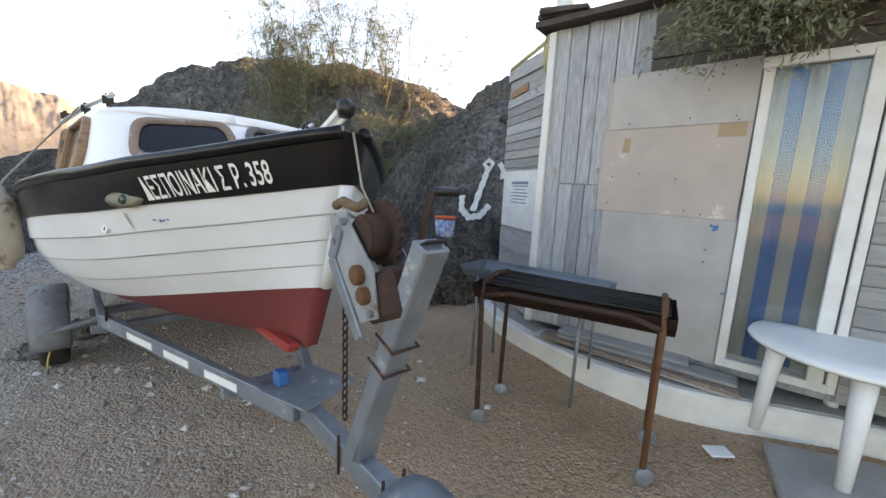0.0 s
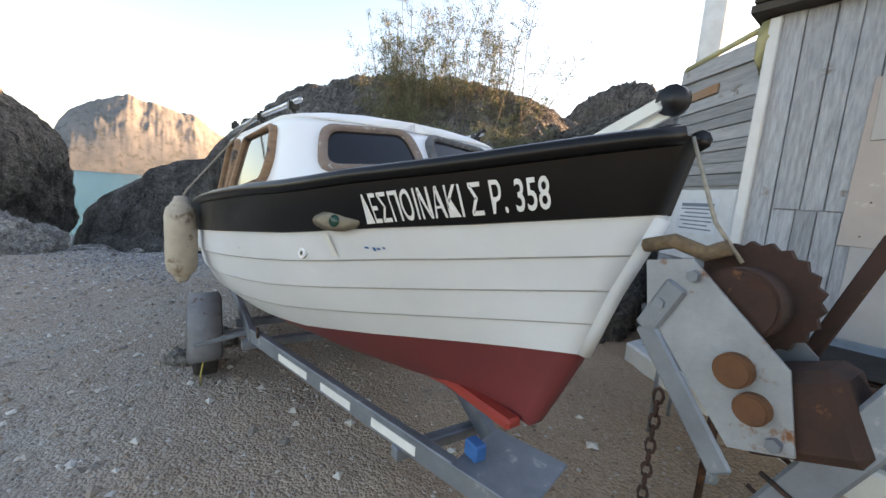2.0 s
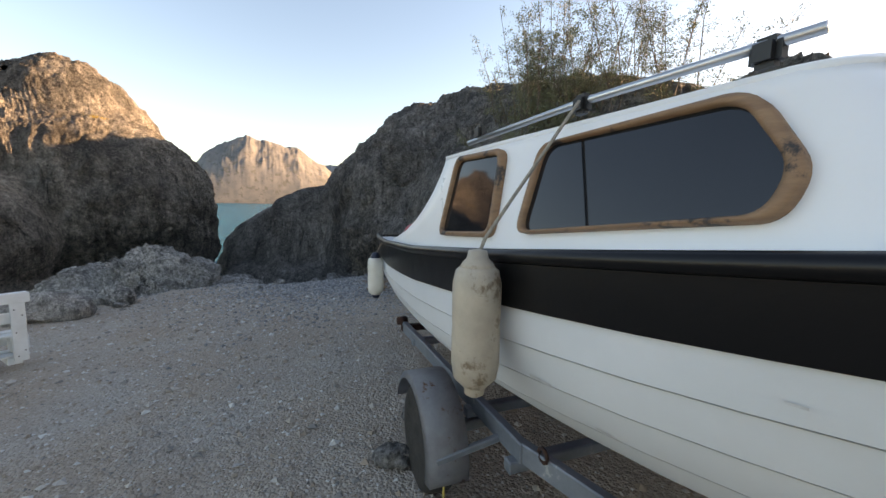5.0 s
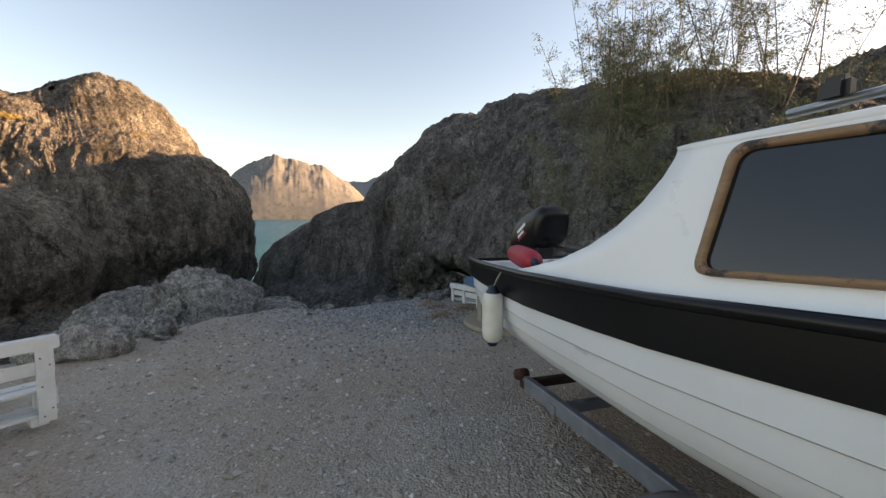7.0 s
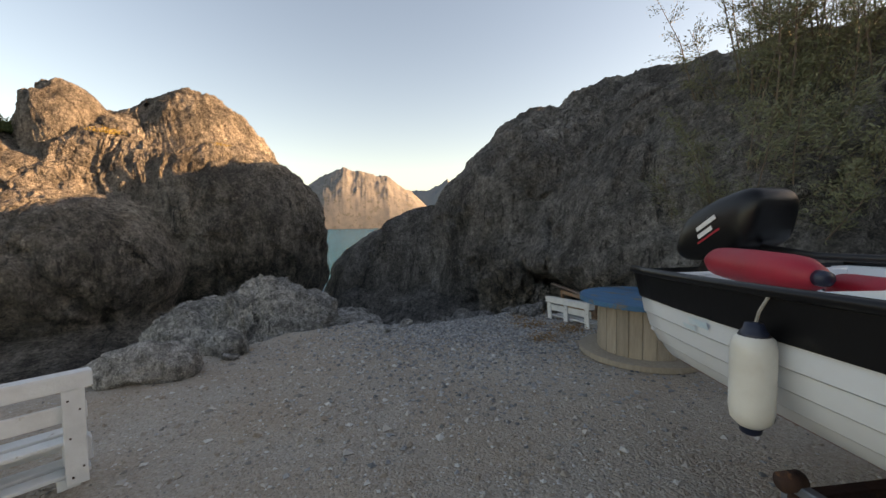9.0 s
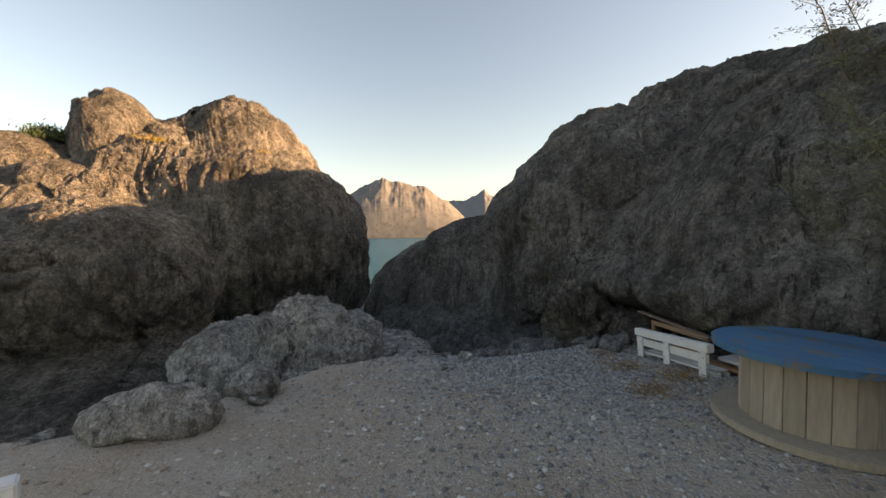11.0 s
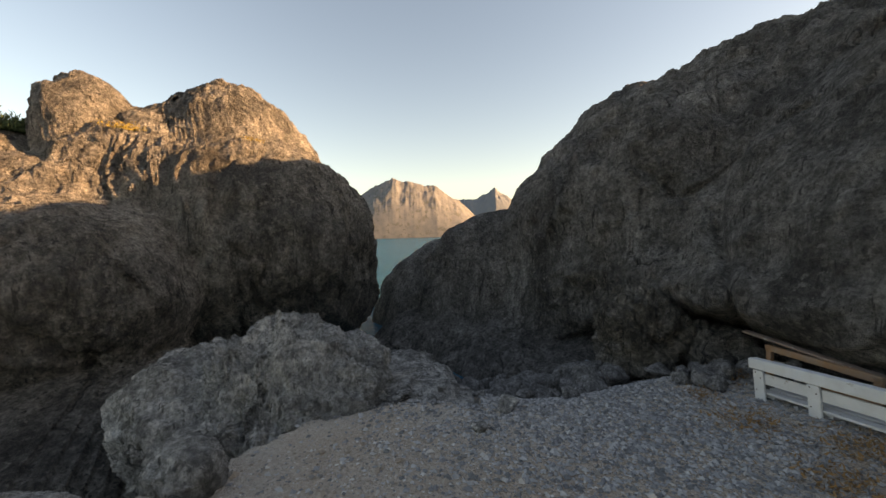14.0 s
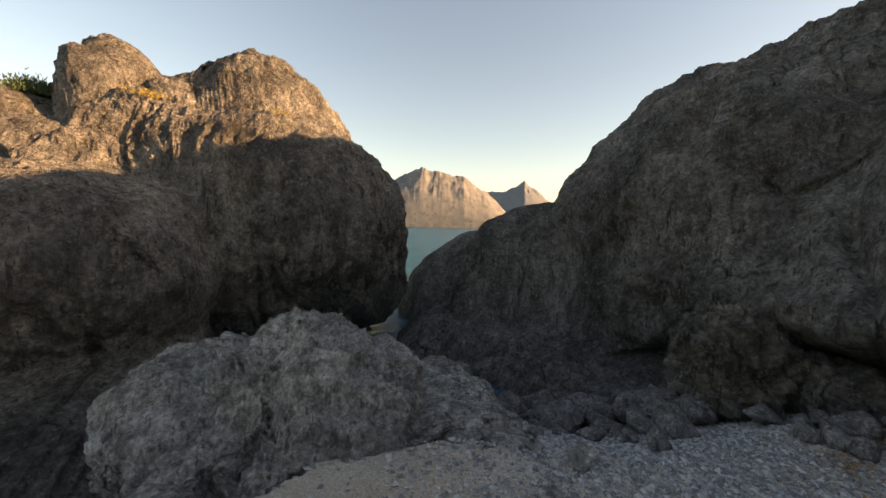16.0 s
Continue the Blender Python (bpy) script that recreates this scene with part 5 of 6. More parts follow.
box((4.4, 2.6, 0.05), (2.05, 1.15, 2.99), None, 0, bm)
for j in range(26):
    box((rng.uniform(0.12, 0.5), rng.uniform(0.05, 0.14), rng.uniform(0.015, 0.05)), (rng.uniform(0, 4.1), rng.uniform(-0.16, 0.1), 3.02 + rng.uniform(0, 0.05)), pose(0, 0, 0, rng.uniform(-8, 8), rng.uniform(-6, 6), rng.uniform(-20, 20)), 0.004, bm)
part("roof", bm, M["roof_felt"], shed, "rough dark roof with loose debris")
part("eave", box((3.1, 0.62, 0.04), (2.75, -0.26, 2.9), pose(0, 0, 0, 5, 0, 0), 0.006), M["roof_felt"], shed, "dark sagging eave over the door")
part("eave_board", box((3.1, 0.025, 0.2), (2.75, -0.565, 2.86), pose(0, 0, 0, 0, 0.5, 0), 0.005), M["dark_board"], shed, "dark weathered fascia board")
for k in range(6):
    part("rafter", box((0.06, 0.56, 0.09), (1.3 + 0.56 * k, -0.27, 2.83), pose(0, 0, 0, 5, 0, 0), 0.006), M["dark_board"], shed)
part("roof_pipe", tube([(0.62, 0.5, 2.9), (0.62, 0.5, 3.35)], 0.05, None, 14), M["white_paint"], shed, "white vent pipe", True)
part("foam_filler", box((0.9, 0.02, 0.05), (0.5, 0.025, 2.9), pose(0, 0, 0, 0, 3, 0), 0.012, None, 2), M["yellow_foam"], side_wall, "yellowed foam strip under the eave", True)
part("foam_drip", tube([(0.06, 0.03, 2.93), (0.05, 0.045, 2.82), (0.09, 0.04, 2.7), (0.07, 0.035, 2.58)], 0.03, None, 7, False, (0.05, 0.06, 0.035, 0.008)), M["yellow_foam"], side_wall, "hanging yellowed sheeting", True)
part("back_walls", box((4.2, 2.2, 2.6), (2.1, 1.2, 1.55)), M["grey_wood"], shed)

# terrace with its white edge
edge_line = [(-0.5, 5.95), (-0.15, 5.5), (0.2, 5.15), (0.62, 4.86), (1.0, 4.7), (1.4, 4.62), (2.3, 4.66), (4.4, 4.3), (4.6, 5.0), (2.5, 5.2), (0.3, 5.8), (-0.3, 6.4)]
tagged(part("terrace", plate(edge_line, 0.25, pose(0, 0, 0.2), None, 0.02), M["white_paint"]), "low concrete terrace with a whitewashed edge", "terrace", kind="structure")
tagged(part("terrace_floor", plate([(x * 0.94 + 0.12, y * 0.97 + 0.2) for x, y in edge_line], 0.01, pose(0, 0, 0.206)), M["concrete"]), "grey concrete terrace floor", "floor", kind="structure")
for k, (dx, dy, ln, z) in enumerate(((0.9, -0.2, 1.5, 0.225), (0.95, -0.24, 1.45, 0.252), (1.0, -0.18, 1.3, 0.28), (0.85, -0.12, 1.0, 0.307))):
    b = part("loose_board", box((ln, 0.17, 0.026), (dx, dy, z), pose(0, 0, 0, 0, 0, 2 * k - 3), 0.004), M["grey_wood_h"] if k != 1 else M["teak_worn"])
    b.matrix_world = SHED
    tagged(b, "grey weathered board lying on the terrace", "board", "loose boards")
tagged(part("paving_slab", plate([(1.75, 3.95), (2.6, 3.6), (3.2, 4.2), (2.4, 4.55), (1.85, 4.5)], 0.05, pose(0, 0, 0.035), None, 0.01), M["concrete"]), "grey worn slab set in the gravel", "slab")
litter = part("litter", box((0.16, 0.09, 0.012), (1.55, 4.25, 0.03), pose(0, 0, 0, 8, 5, 30), 0.005), M["paper"])
tagged(litter, "crumpled white paper on the gravel", "litter")
tagged(part("litter", box((0.07, 0.035, 0.02), (0.35, 3.2, 0.035), pose(0, 0, 0, 5, 0, 40), 0.006), M["paper"]), "small white scrap on the gravel", "litter")

# white plastic table
table = empty("garden_table", pose(2.2, 4.52, 0, 0, 0, 27), "round white plastic garden table", "table")
part("tabletop", lathe([(0.02, 0.695), (0.46, 0.695), (0.49, 0.685), (0.5, 0.7), (0.49, 0.722), (0.3, 0.728), (0.02, 0.73)], (0, 0, 0), None, 48), M["plastic_white"], table, "", True)
for a in (45, 135, 225, 315):
    c, s = math.cos(radians(a)), math.sin(radians(a))
    bm = bmesh.new()
    tube([(0.33 * c, 0.33 * s, 0.7), (0.355 * c, 0.355 * s, 0.4), (0.375 * c, 0.375 * s, 0.04)], 0.04, bm, 10, False, (0.055, 0.045, 0.034))
    part("leg", bm, M["plastic_white"], table, "", True)

# barbecues
M["charred"] = mat("charred_iron", (0.022, 0.02, 0.019), 0.8, 0.3, second=(0.035, 0.03, 0.028), scale=15, bump=0.4, bump_scale=70)
M["blue_galv"] = mat("blue_grey_galvanised_sheet", (0.36, 0.42, 0.46), 0.55, 0.4, second=(0.26, 0.3, 0.33), scale=8, spots=(0.2, 0.12, 0.08), spot_scale=7, spot_at=0.64)


def trough(length, r, h, material, parent):
    bm = bmesh.new()
    prof = [(-r * math.cos(a), h - r * 0.62 * math.sin(a)) for a in (math.pi * k / 12 for k in range(13))]
    rows = [[bm.verts.new((x, y, z)) for y, z in prof] for x in (-length / 2, 0, length / 2)]
    for A, B in zip(rows, rows[1:]):
        for i in range(12):
            bm.faces.new((A[i], B[i], B[i + 1], A[i + 1]))
    bm.faces.new(rows[0]), bm.faces.new(rows[-1][::-1])
    bmesh.ops.solidify(bm, geom=bm.faces[:], thickness=0.006)
    return part("trough", bm, material, parent)


grill = empty("barbecue", pose(0.62, 4.05, 0, 0, 0, -8) @ Matrix.Diagonal((1, 1, 1.05, 1)), "rusty half-drum barbecue on a wheeled tube frame", "barbecue", "barbecues")
trough(1.12, 0.22, 0.9, M["rust"], grill)
for k in range(22):
    part("grate_bar", tube([(-0.5 + 0.0 * k, -0.2 + 0.019 * k, 0.915 + 0.012 * math.sin(k)), (0.0, -0.2 + 0.019 * k, 0.91), (0.53, -0.2 + 0.019 * k, 0.905 + 0.01 * math.cos(k * 2))], 0.006, None, 5), M["charred"], grill)
for x in (-0.48, 0.5):
    frame_bar = part("leg_frame", tube([(x, -0.2, 0.08), (x, -0.22, 0.5), (x, -0.24, 0.84), (x, -0.2, 0.92), (x, 0.0, 0.94), (x, 0.2, 0.92), (x, 0.24, 0.84), (x, 0.22, 0.5), (x, 0.2, 0.08)], 0.017, None, 8), M["rust_bright"] if x > 0 else M["rust"], grill, "rusty tube leg frame", True)
    for y in (-0.2, 0.2):
        part("castor", lathe([(0.012, -0.014), (0.045, -0.014), (0.05, -0.008), (0.05, 0.008), (0.045, 0.014), (0.012, 0.014)], (x + 0.01, y, 0.05), pose(0, 0, 0, 90, 0, 25), 18), M["steel"], frame_bar, "worn castor wheel", True)
for y in (-0.24, 0.24):
    part("side_tube", tube([(-0.48, y, 0.84), (-0.3, y, 0.88), (0.35, y, 0.88), (0.5, y, 0.84)], 0.015, None, 8), M["rust"], grill, "", True)
grill2 = empty("barbecue", pose(0.3, 4.68, -0.02, 0, 0, -17), "blue-grey galvanised trough barbecue on thin legs", "barbecue", "barbecues")
trough(1.15, 0.2, 0.92, M["blue_galv"], grill2)
for x in (-0.42, 0.45):
    for y in (-0.17, 0.17):
        zf = 0.02 if y < 0 or x < 0 else 0.2
        part("leg", tube([(x, y * 0.9, 0.85), (x, y, zf)], 0.012, None, 6), M["steel"], grill2, "", True)

bucket = empty("paint_bucket", pose(-1.2, 6.5, 0.86), "blue and white tub with an orange lid on the rocks", "bucket")
part("tub", lathe([(0.1, 0), (0.125, 0.02), (0.14, 0.26), (0.02, 0.26)], (0, 0, 0), None, 22), mat("blue_label_tub", (0.5, 0.56, 0.66), 0.5, second=(0.12, 0.2, 0.42), scale=14, mix=0.2), bucket, "", True)
part("lid", lathe([(0.02, 0.255), (0.15, 0.255), (0.152, 0.285), (0.02, 0.292)], (0, 0, 0), None, 22), mat("orange_plastic", (0.7, 0.1, 0.015), 0.45), bucket, "orange lid", True)
tagged(rock("ledge_rock", (-1.3, 6.7, 0.2), (((-1.3, 6.7, 0.2), (0.8, 0.55, 0.68), 20),), M["rock_right"], 40, 70, 0.06, 0.08, 0.02, 71, floor=-0.1, crack=0.04, soft=0.1, fold=(2, 2, 2)), "dark low rock at the foot of the cliff", "rock")

# painted anchor on the rock behind
M["white_wash"] = mat("rough_white_rock_paint", (0.6, 0.6, 0.58), 0.9, second=(0.42, 0.42, 0.4), scale=9, bump=0.4)

cliff = bpy.data.objects["cliff_rock"]


def daub(points, width, parent):
    """A brushed line of paint that clings to the rock behind it."""
    bm = bmesh.new()
    line = []
    pts = [Vector((p[0], 0, p[1])) for p in points]
    fine = [pts[i].lerp(pts[i + 1], k / 8) for i in range(len(pts) - 1) for k in range(8)] + [pts[-1]]
    for i, p in enumerate(fine):
        t = (fine[min(i + 1, len(fine) - 1)] - fine[max(i - 1, 0)]).normalized()
        n = Vector((-t.z, 0, t.x))
        row = []
        for j in (-1, -0.33, 0.33, 1):
            q = p + n * width * 0.5 * j * (1 + 0.25 * math.sin(i * 1.7))
            hit, at, nor, _ = cliff.ray_cast(Vector((q.x, 4.0, q.z)) - cliff.location, Vector((0, 1, 0)))
            row.append(at + cliff.location + Vector((0.004, -0.028, 0.006)) if hit else None)
        line.append(row)
    for A, B in zip(line, line[1:]):
        for k in range(3):
            quad = (A[k], A[k + 1], B[k + 1], B[k])
            if all(v is not None for v in quad) and max((quad[0] - v).length for v in quad) < 0.6:
                bm.faces.new([bm.verts.new(v) for v in quad])
    bmesh.ops.remove_doubles(bm, verts=bm.verts[:], dist=0.0005)
    return part("brush_stroke", bm, M["white_wash"], parent, "", True)


anchor = empty("painted_anchor", pose(0, 0, 0), "white anchor painted roughly on the dark rock", "painting")
daub([(-1.03, 1.2), (-0.99, 1.6), (-0.97, 1.86)], 0.09, anchor)
daub([(-1.27, 1.42), (-1.23, 1.22), (-1.07, 1.1), (-0.89, 1.14), (-0.80, 1.3)], 0.09, anchor)
daub([(-0.97, 1.86), (-1.05, 1.93), (-0.99, 2.0), (-0.91, 1.94), (-0.95, 1.86)], 0.05, anchor)
daub([(-0.81, 1.95), (-0.73, 1.85), (-0.71, 1.7)], 0.08, anchor)


def tuft(name, x, y, z, r, count, material, label, seed, category="plant", kind=""):
    """A low clump of thin leaves on the ground or rock."""
    g = random.Random(seed)
    q = []
    for k in range(count):
        c = Vector((g.gauss(0, r * 0.45), g.gauss(0, r * 0.45), abs(g.gauss(0, r * 0.3))))
        d = Vector((g.gauss(0, 0.6), g.gauss(0, 0.6), 1)).normalized()
        sd = d.cross(Vector((g.gauss(0, 1), g.gauss(0, 1), 0.1))).normalized()
        L, W = r * g.uniform(0.12, 0.25), r * g.uniform(0.015, 0.04)
        q.append((c - sd * W, c + sd * W, c + d * L * 0.6 + sd * W * 0.7, c + d * L))
    me = bpy.data.meshes.new(name)
    me.from_pydata([tuple(p) for f in q for p in f], [], [(4 * i, 4 * i + 1, 4 * i + 2, 4 * i + 3) for i in range(len(q))])
    me.materials.append(material)
    ob = new(name, me)
    ob.location = (x, y, z)
    ob.scale = (1, 1, 0.4 if kind else 1)
    return tagged(ob, label, category, kind=kind)


def top_of(ob, x, y):
    hit, at, _, _ = ob.ray_cast(Vector((x, y, 20)) - ob.location, Vector((0, 0, -1)))
    return (at + ob.location).z if hit else 0.0


big = bpy.data.objects["sea_boulder"]
M["yellow_plant"] = mat("yellow_dry_plant", (0.42, 0.3, 0.05), 0.9, scale=5)
M["dark_bush"] = mat("dark_green_bush", (0.06, 0.09, 0.035), 0.9, scale=5)
M["dry_weed"] = mat("brown_dry_weed", (0.33, 0.17, 0.06), 0.95, second=(0.16, 0.1, 0.05), scale=8)
tuft("yellow_plant", -16.99, -0.01, top_of(big, -16.99, -0.01), 0.4, 500, M["yellow_plant"], "small yellow plant growing on the boulder", 1, kind="stuff")
tuft("yellow_plant", -16.45, 2.5, top_of(big, -16.45, 2.5), 0.25, 300, M["yellow_plant"], "small yellow plant growing on the boulder", 2, kind="stuff")
tuft("cliff_bush", -18.2, -2.35, top_of(big, -18.2, -2.35) - 0.08, 0.42, 9000, M["dark_bush"], "dark green bush on top of the boulder", 3, "bush")
for k, (x, y, r) in enumerate(((-8.3, 6.35, 0.35), (-7.7, 6.5, 0.3), (-9.0, 7.4, 0.3), (-7.6, 5.9, 0.3), (-8.9, 6.6, 0.2))):
    tuft("dry_weed", x, y, float(ground_height(np.array([x]), np.array([y]))[0]), r, 260, M["dry_weed"], "brown dried weeds lying on the shingle", 20 + k, kind="stuff")


# ---- pallets, cable drum ----
M["pallet_white"] = mat("flaking_white_pallet_paint", (0.66, 0.67, 0.67), 0.8, second=(0.54, 0.54, 0.53), scale=6, spots=(0.3, 0.25, 0.2), spot_scale=7, spot_at=0.63, bump=0.25, bump_scale=40)


def pallet(m, label, wide=1.1, high=0.69):
    """A pallet turned on its side and nailed up with upright boards: x along, z up, its front at y = 0."""
    e = empty("pallet", m, label, "pallet", "white pallets")
    part("top_rail", box((wide + 0.06, 0.1, 0.095), (wide / 2, 0.03, high - 0.048), pose(0, 0, 0, 0, 0.6, 0), 0.008, None, 2), M["pallet_white"], e, "thick split top rail")
    for k, x in enumerate((0.06, wide / 2 - 0.03, wide - 0.06)):
        up = part("upright", box((0.1, 0.024, high - 0.1 - 0.015 * k), (x, -0.012 + 0.012, (high - 0.1) / 2 + 0.008 * k), pose(0, 0, 0, 0, 0.8 * (k - 1), 0), 0.004), M["pallet_white"], e, "nailed white upright board")
        for j, z in enumerate((0.08, 0.13, 0.31 * high / 0.69, 0.47 * high / 0.69, 0.53 * high / 0.69)):
            part("nail_head", disc(0.006, 0.006, (x + (0.026 if j % 2 else -0.022), -0.014, z), pose(0, 0, 0, 90, 0, 0), 6), M["rust"], up)
        part("block", box((0.13, 0.1, 0.2 * high), (x + 0.01, 0.12, 0.27 * high), None, 0.006), M["pallet_white"], e)
    part("slat", box((wide, 0.02, 0.1), (wide / 2, 0.026, 0.66 * high), pose(0, 0, 0, 0, 0.4, 0), 0.004), M["pallet_white"], e)
    for z in (0.4 * high, 0.12 * high):
        part("slat", box((wide, 0.1, 0.022), (wide / 2, 0.075, z), None, 0.004), M["pallet_white"], e)
        part("slat", box((wide, 0.1, 0.022), (wide / 2, 0.22, z), None, 0.004), M["pallet_white"], e)
    part("slat", box((wide, 0.02, 0.09), (wide / 2, 0.285, 0.26 * high), None, 0.004), M["pallet_white"], e)
    for x in (0.1, wide - 0.1):
        part("foot", box((0.1, 0.24, 0.1 * high), (x, 0.15, 0.05 * high), None, 0.004), M["pallet_white"], e)
    return e


pallet(pose(-6.68, 0.38, 0.0, 0, 0, 106), "white painted pallet standing on edge on the beach")
far_m = pose(-8.62, 7.06, -0.28, 0, -5, -16)
pallet(far_m, "white painted pallet standing on edge beside the rocks", wide=1.14, high=0.52)
p = part("loose_plank", box((1.25, 0.09, 0.02), (-8.35, 7.5, 0.3), pose(0, 0, 0, 0, 8, -4), 0.004), M["teak_worn"])
tagged(p, "brown plank leaning on the white pallet", "plank")
p = part("loose_plank", box((1.5, 0.12, 0.03), (-7.85, 7.22, 0.0), pose(0, 0, 0, 0, -3, -16), 0.004), M["orange_stain"])
tagged(p, "orange-brown plank behind the white pallet", "plank")
rack = empty("rusty_rack", pose(-8.75, 7.55, -0.3, 0, 0, -14), "low rust-brown frame standing behind the white pallet", "rack")
for x in (0.02, 0.9):
    part("post", box((0.05, 0.05, 0.56), (x, 0, 0.28), None, 0.004), M["orange_stain"], rack)
part("rail", box((0.95, 0.05, 0.06), (0.46, 0, 0.55), pose(0, 0, 0, 0, 1, 0), 0.004), M["orange_stain"], rack)
part("rail", box((0.95, 0.04, 0.05), (0.46, 0, 0.34), None, 0.004), M["orange_stain"], rack)
for k, (z, dx) in enumerate(((0.1, 0.0), (0.24, 0.05))):
    p = part("loose_plank", box((0.95, 0.3, 0.035), (-7.15 + dx, 7.2, z), pose(0, 0, 0, 2, 3 * k, -10 + 6 * k), 0.005), M["pallet_white"])
    tagged(p, "white painted board stacked behind the pallet", "plank", "stacked white boards")

drum = empty("cable_drum", pose(-6.5, 6.28, 0), "wooden cable drum table with a blue painted top", "cable drum")
M["drum_wood"] = mat("pale_weathered_drum_wood", (0.4, 0.34, 0.27), 0.85, second=(0.28, 0.235, 0.19), scale=6, stretch=(5, 5, 0.7), spots=(0.18, 0.14, 0.11), spot_scale=7, spot_at=0.66, bump=0.35, bump_scale=40, per_object=0.18)
M["blue_top"] = mat("scuffed_blue_paint", (0.03, 0.14, 0.25), 0.75, second=(0.022, 0.1, 0.19), scale=4, stretch=(1, 7, 1), spots=(0.13, 0.12, 0.11), spot_scale=5, spot_at=0.55, bump=0.3, bump_scale=30, per_object=0.2)
R = 0.67
for j in range(8):
    y0, y1 = -R + 2 * R * j / 8 + 0.003, -R + 2 * R * (j + 1) / 8 - 0.003
    n = 6
    top = [(math.sqrt(max(0.0, R * R - y * y)), y) for y in (y0 + (y1 - y0) * i / n for i in range(n + 1))]
    out = top + [(-x, y) for x, y in reversed(top)]
    part("top_plank", plate(out, 0.05, pose(0, 0, 0.66), None), M["blue_top"], drum)
part("lower_flange", disc(R, 0.06, (0, 0, 0.03), None, 48, 0.01), M["drum_wood"], drum)
for j in range(22):
    a = 2 * math.pi * j / 22
    part("stave", box((0.03, 0.127, 0.55), (0.45 * math.cos(a), 0.45 * math.sin(a), 0.335), pose(0, 0, 0, 0, 0, math.degrees(a)), 0.004), M["drum_wood"], drum)


# ---- tamarisk shrubs ----
M["bark"] = mat("grey_brown_bark", (0.16, 0.12, 0.09), 0.9, second=(0.09, 0.07, 0.055), scale=20, bump=0.4)
M["tamarisk"] = mat("grey_green_tamarisk", (0.18, 0.2, 0.115), 0.8, second=(0.13, 0.135, 0.075), scale=2.5, mix=0.6, spots=(0.15, 0.1, 0.06), spot_scale=1.8, spot_at=0.58)


def shrub(x, y, z, tall, spread, stems, seed, dense):
    r = random.Random(seed)
    e = empty("tamarisk", pose(x, y, z), "feathery grey-green tamarisk with thin bare upper stems", "shrub", "tamarisks")
    wood, leaf = bmesh.new(), []
    for k in range(stems):
        a, lean = r.uniform(0, 2 * math.pi), r.uniform(0.2, 1.0) * spread
        h = tall * r.uniform(0.55, 1.0)
        base = Vector((r.uniform(-0.4, 0.4) * spread, r.uniform(-0.15, 0.15) * spread, -0.2))
        pts = [base + Vector((lean * math.cos(a) * (w ** 1.3) + 0.05 * r.uniform(-1, 1), lean * 0.55 * math.sin(a) * (w ** 1.3) + 0.05 * r.uniform(-1, 1), (h + 0.2) * w)) for w in (0, 0.2, 0.4, 0.6, 0.8, 1.0)]
        tube(pts, 0.02, wood, 5, False, (0.026, 0.02, 0.016, 0.011, 0.007, 0.003))
        for q in range(dense):
            w = r.random() ** 0.6
            i = min(4, int(w * 5))
            p0 = pts[i].lerp(pts[i + 1], w * 5 - i)
            d = Vector((r.uniform(-1, 1), r.uniform(-1, 1), r.uniform(-0.1, 1.0))).normalized()
            ln = r.uniform(0.2, 0.6) * (1.1 - 0.4 * w)
            tip = p0 + d * ln
            tube([p0, p0.lerp(tip, 0.5) + Vector((0, 0, 0.02)), tip], 0.003, wood, 3, False, (0.004, 0.003, 0.0015))
            for j in range(int(52 * (1.2 - 0.3 * w))):
                c = p0.lerp(tip, r.uniform(0.15, 1.05)) + Vector((r.gauss(0, 0.045), r.gauss(0, 0.045), r.gauss(0, 0.04)))
                g = (d + Vector((r.gauss(0, 0.6), r.gauss(0, 0.6), r.gauss(0, 0.5)))).normalized()
                s = g.cross(Vector((r.gauss(0, 1), r.gauss(0, 1), r.gauss(0, 1)))).normalized()
                L, W = r.uniform(0.014, 0.036), r.uniform(0.004, 0.0085)
                leaf.append((c - g * L - s * W * 0.3, c + s * W, c + g * L, c - s * W))
    part("trunk", wood, M["bark"], e, "thin grey-brown stems")
    v = [tuple(p) for quad in leaf for p in quad]
    me = bpy.data.meshes.new("crown")
    me.from_pydata(v, [], [(4 * i, 4 * i + 1, 4 * i + 2, 4 * i + 3) for i in range(len(leaf))])
    me.materials.append(M["tamarisk"])
    crown = new("crown", me)
    crown.parent = e
    return e


for k, (x, y, tall, spread, stems) in enumerate(((-6.2, 8.4, 4.7, 1.0, 11), (-6.0, 8.7, 5.3, 1.4, 14), (-5.8, 8.9, 5.6, 1.9, 18), (-5.0, 9.4, 5.5, 1.9, 18), (-4.2, 9.9, 5.3, 1.8, 16))):
    shrub(x, y, max(0.1, min(1.2, top_of(cliff, x, y))), tall - 0.6, spread, stems, k + 1, 24)
for k, (x, y, tall) in enumerate(((-6.1, 8.0, 2.6), (-5.4, 8.2, 2.8), (-4.7, 8.5, 2.9), (-3.9, 9.0, 2.8))):
    shrub(x, y, 0.3, tall, 1.5, 20, k + 11, 26)
overhang = shrub(1.75, 4.75, 3.0, 0.6, 0.6, 14, 9, 14)
tagged(overhang, "green feathery branch hanging over the shed's eave", "branch")
overhang.matrix_world = pose(1.65, 4.75, 3.1, 165, 0, 20)

# pole behind the shed
tagged(part("pole", tube([(-0.3, 10.2, 1.5), (-0.3, 10.2, 6.5)], 0.18, None, 16), M["white_paint"], None, "", True), "white round pole standing behind the shed", "pole")

# ---- shore rubble, gravel ----
rr = random.Random(12)


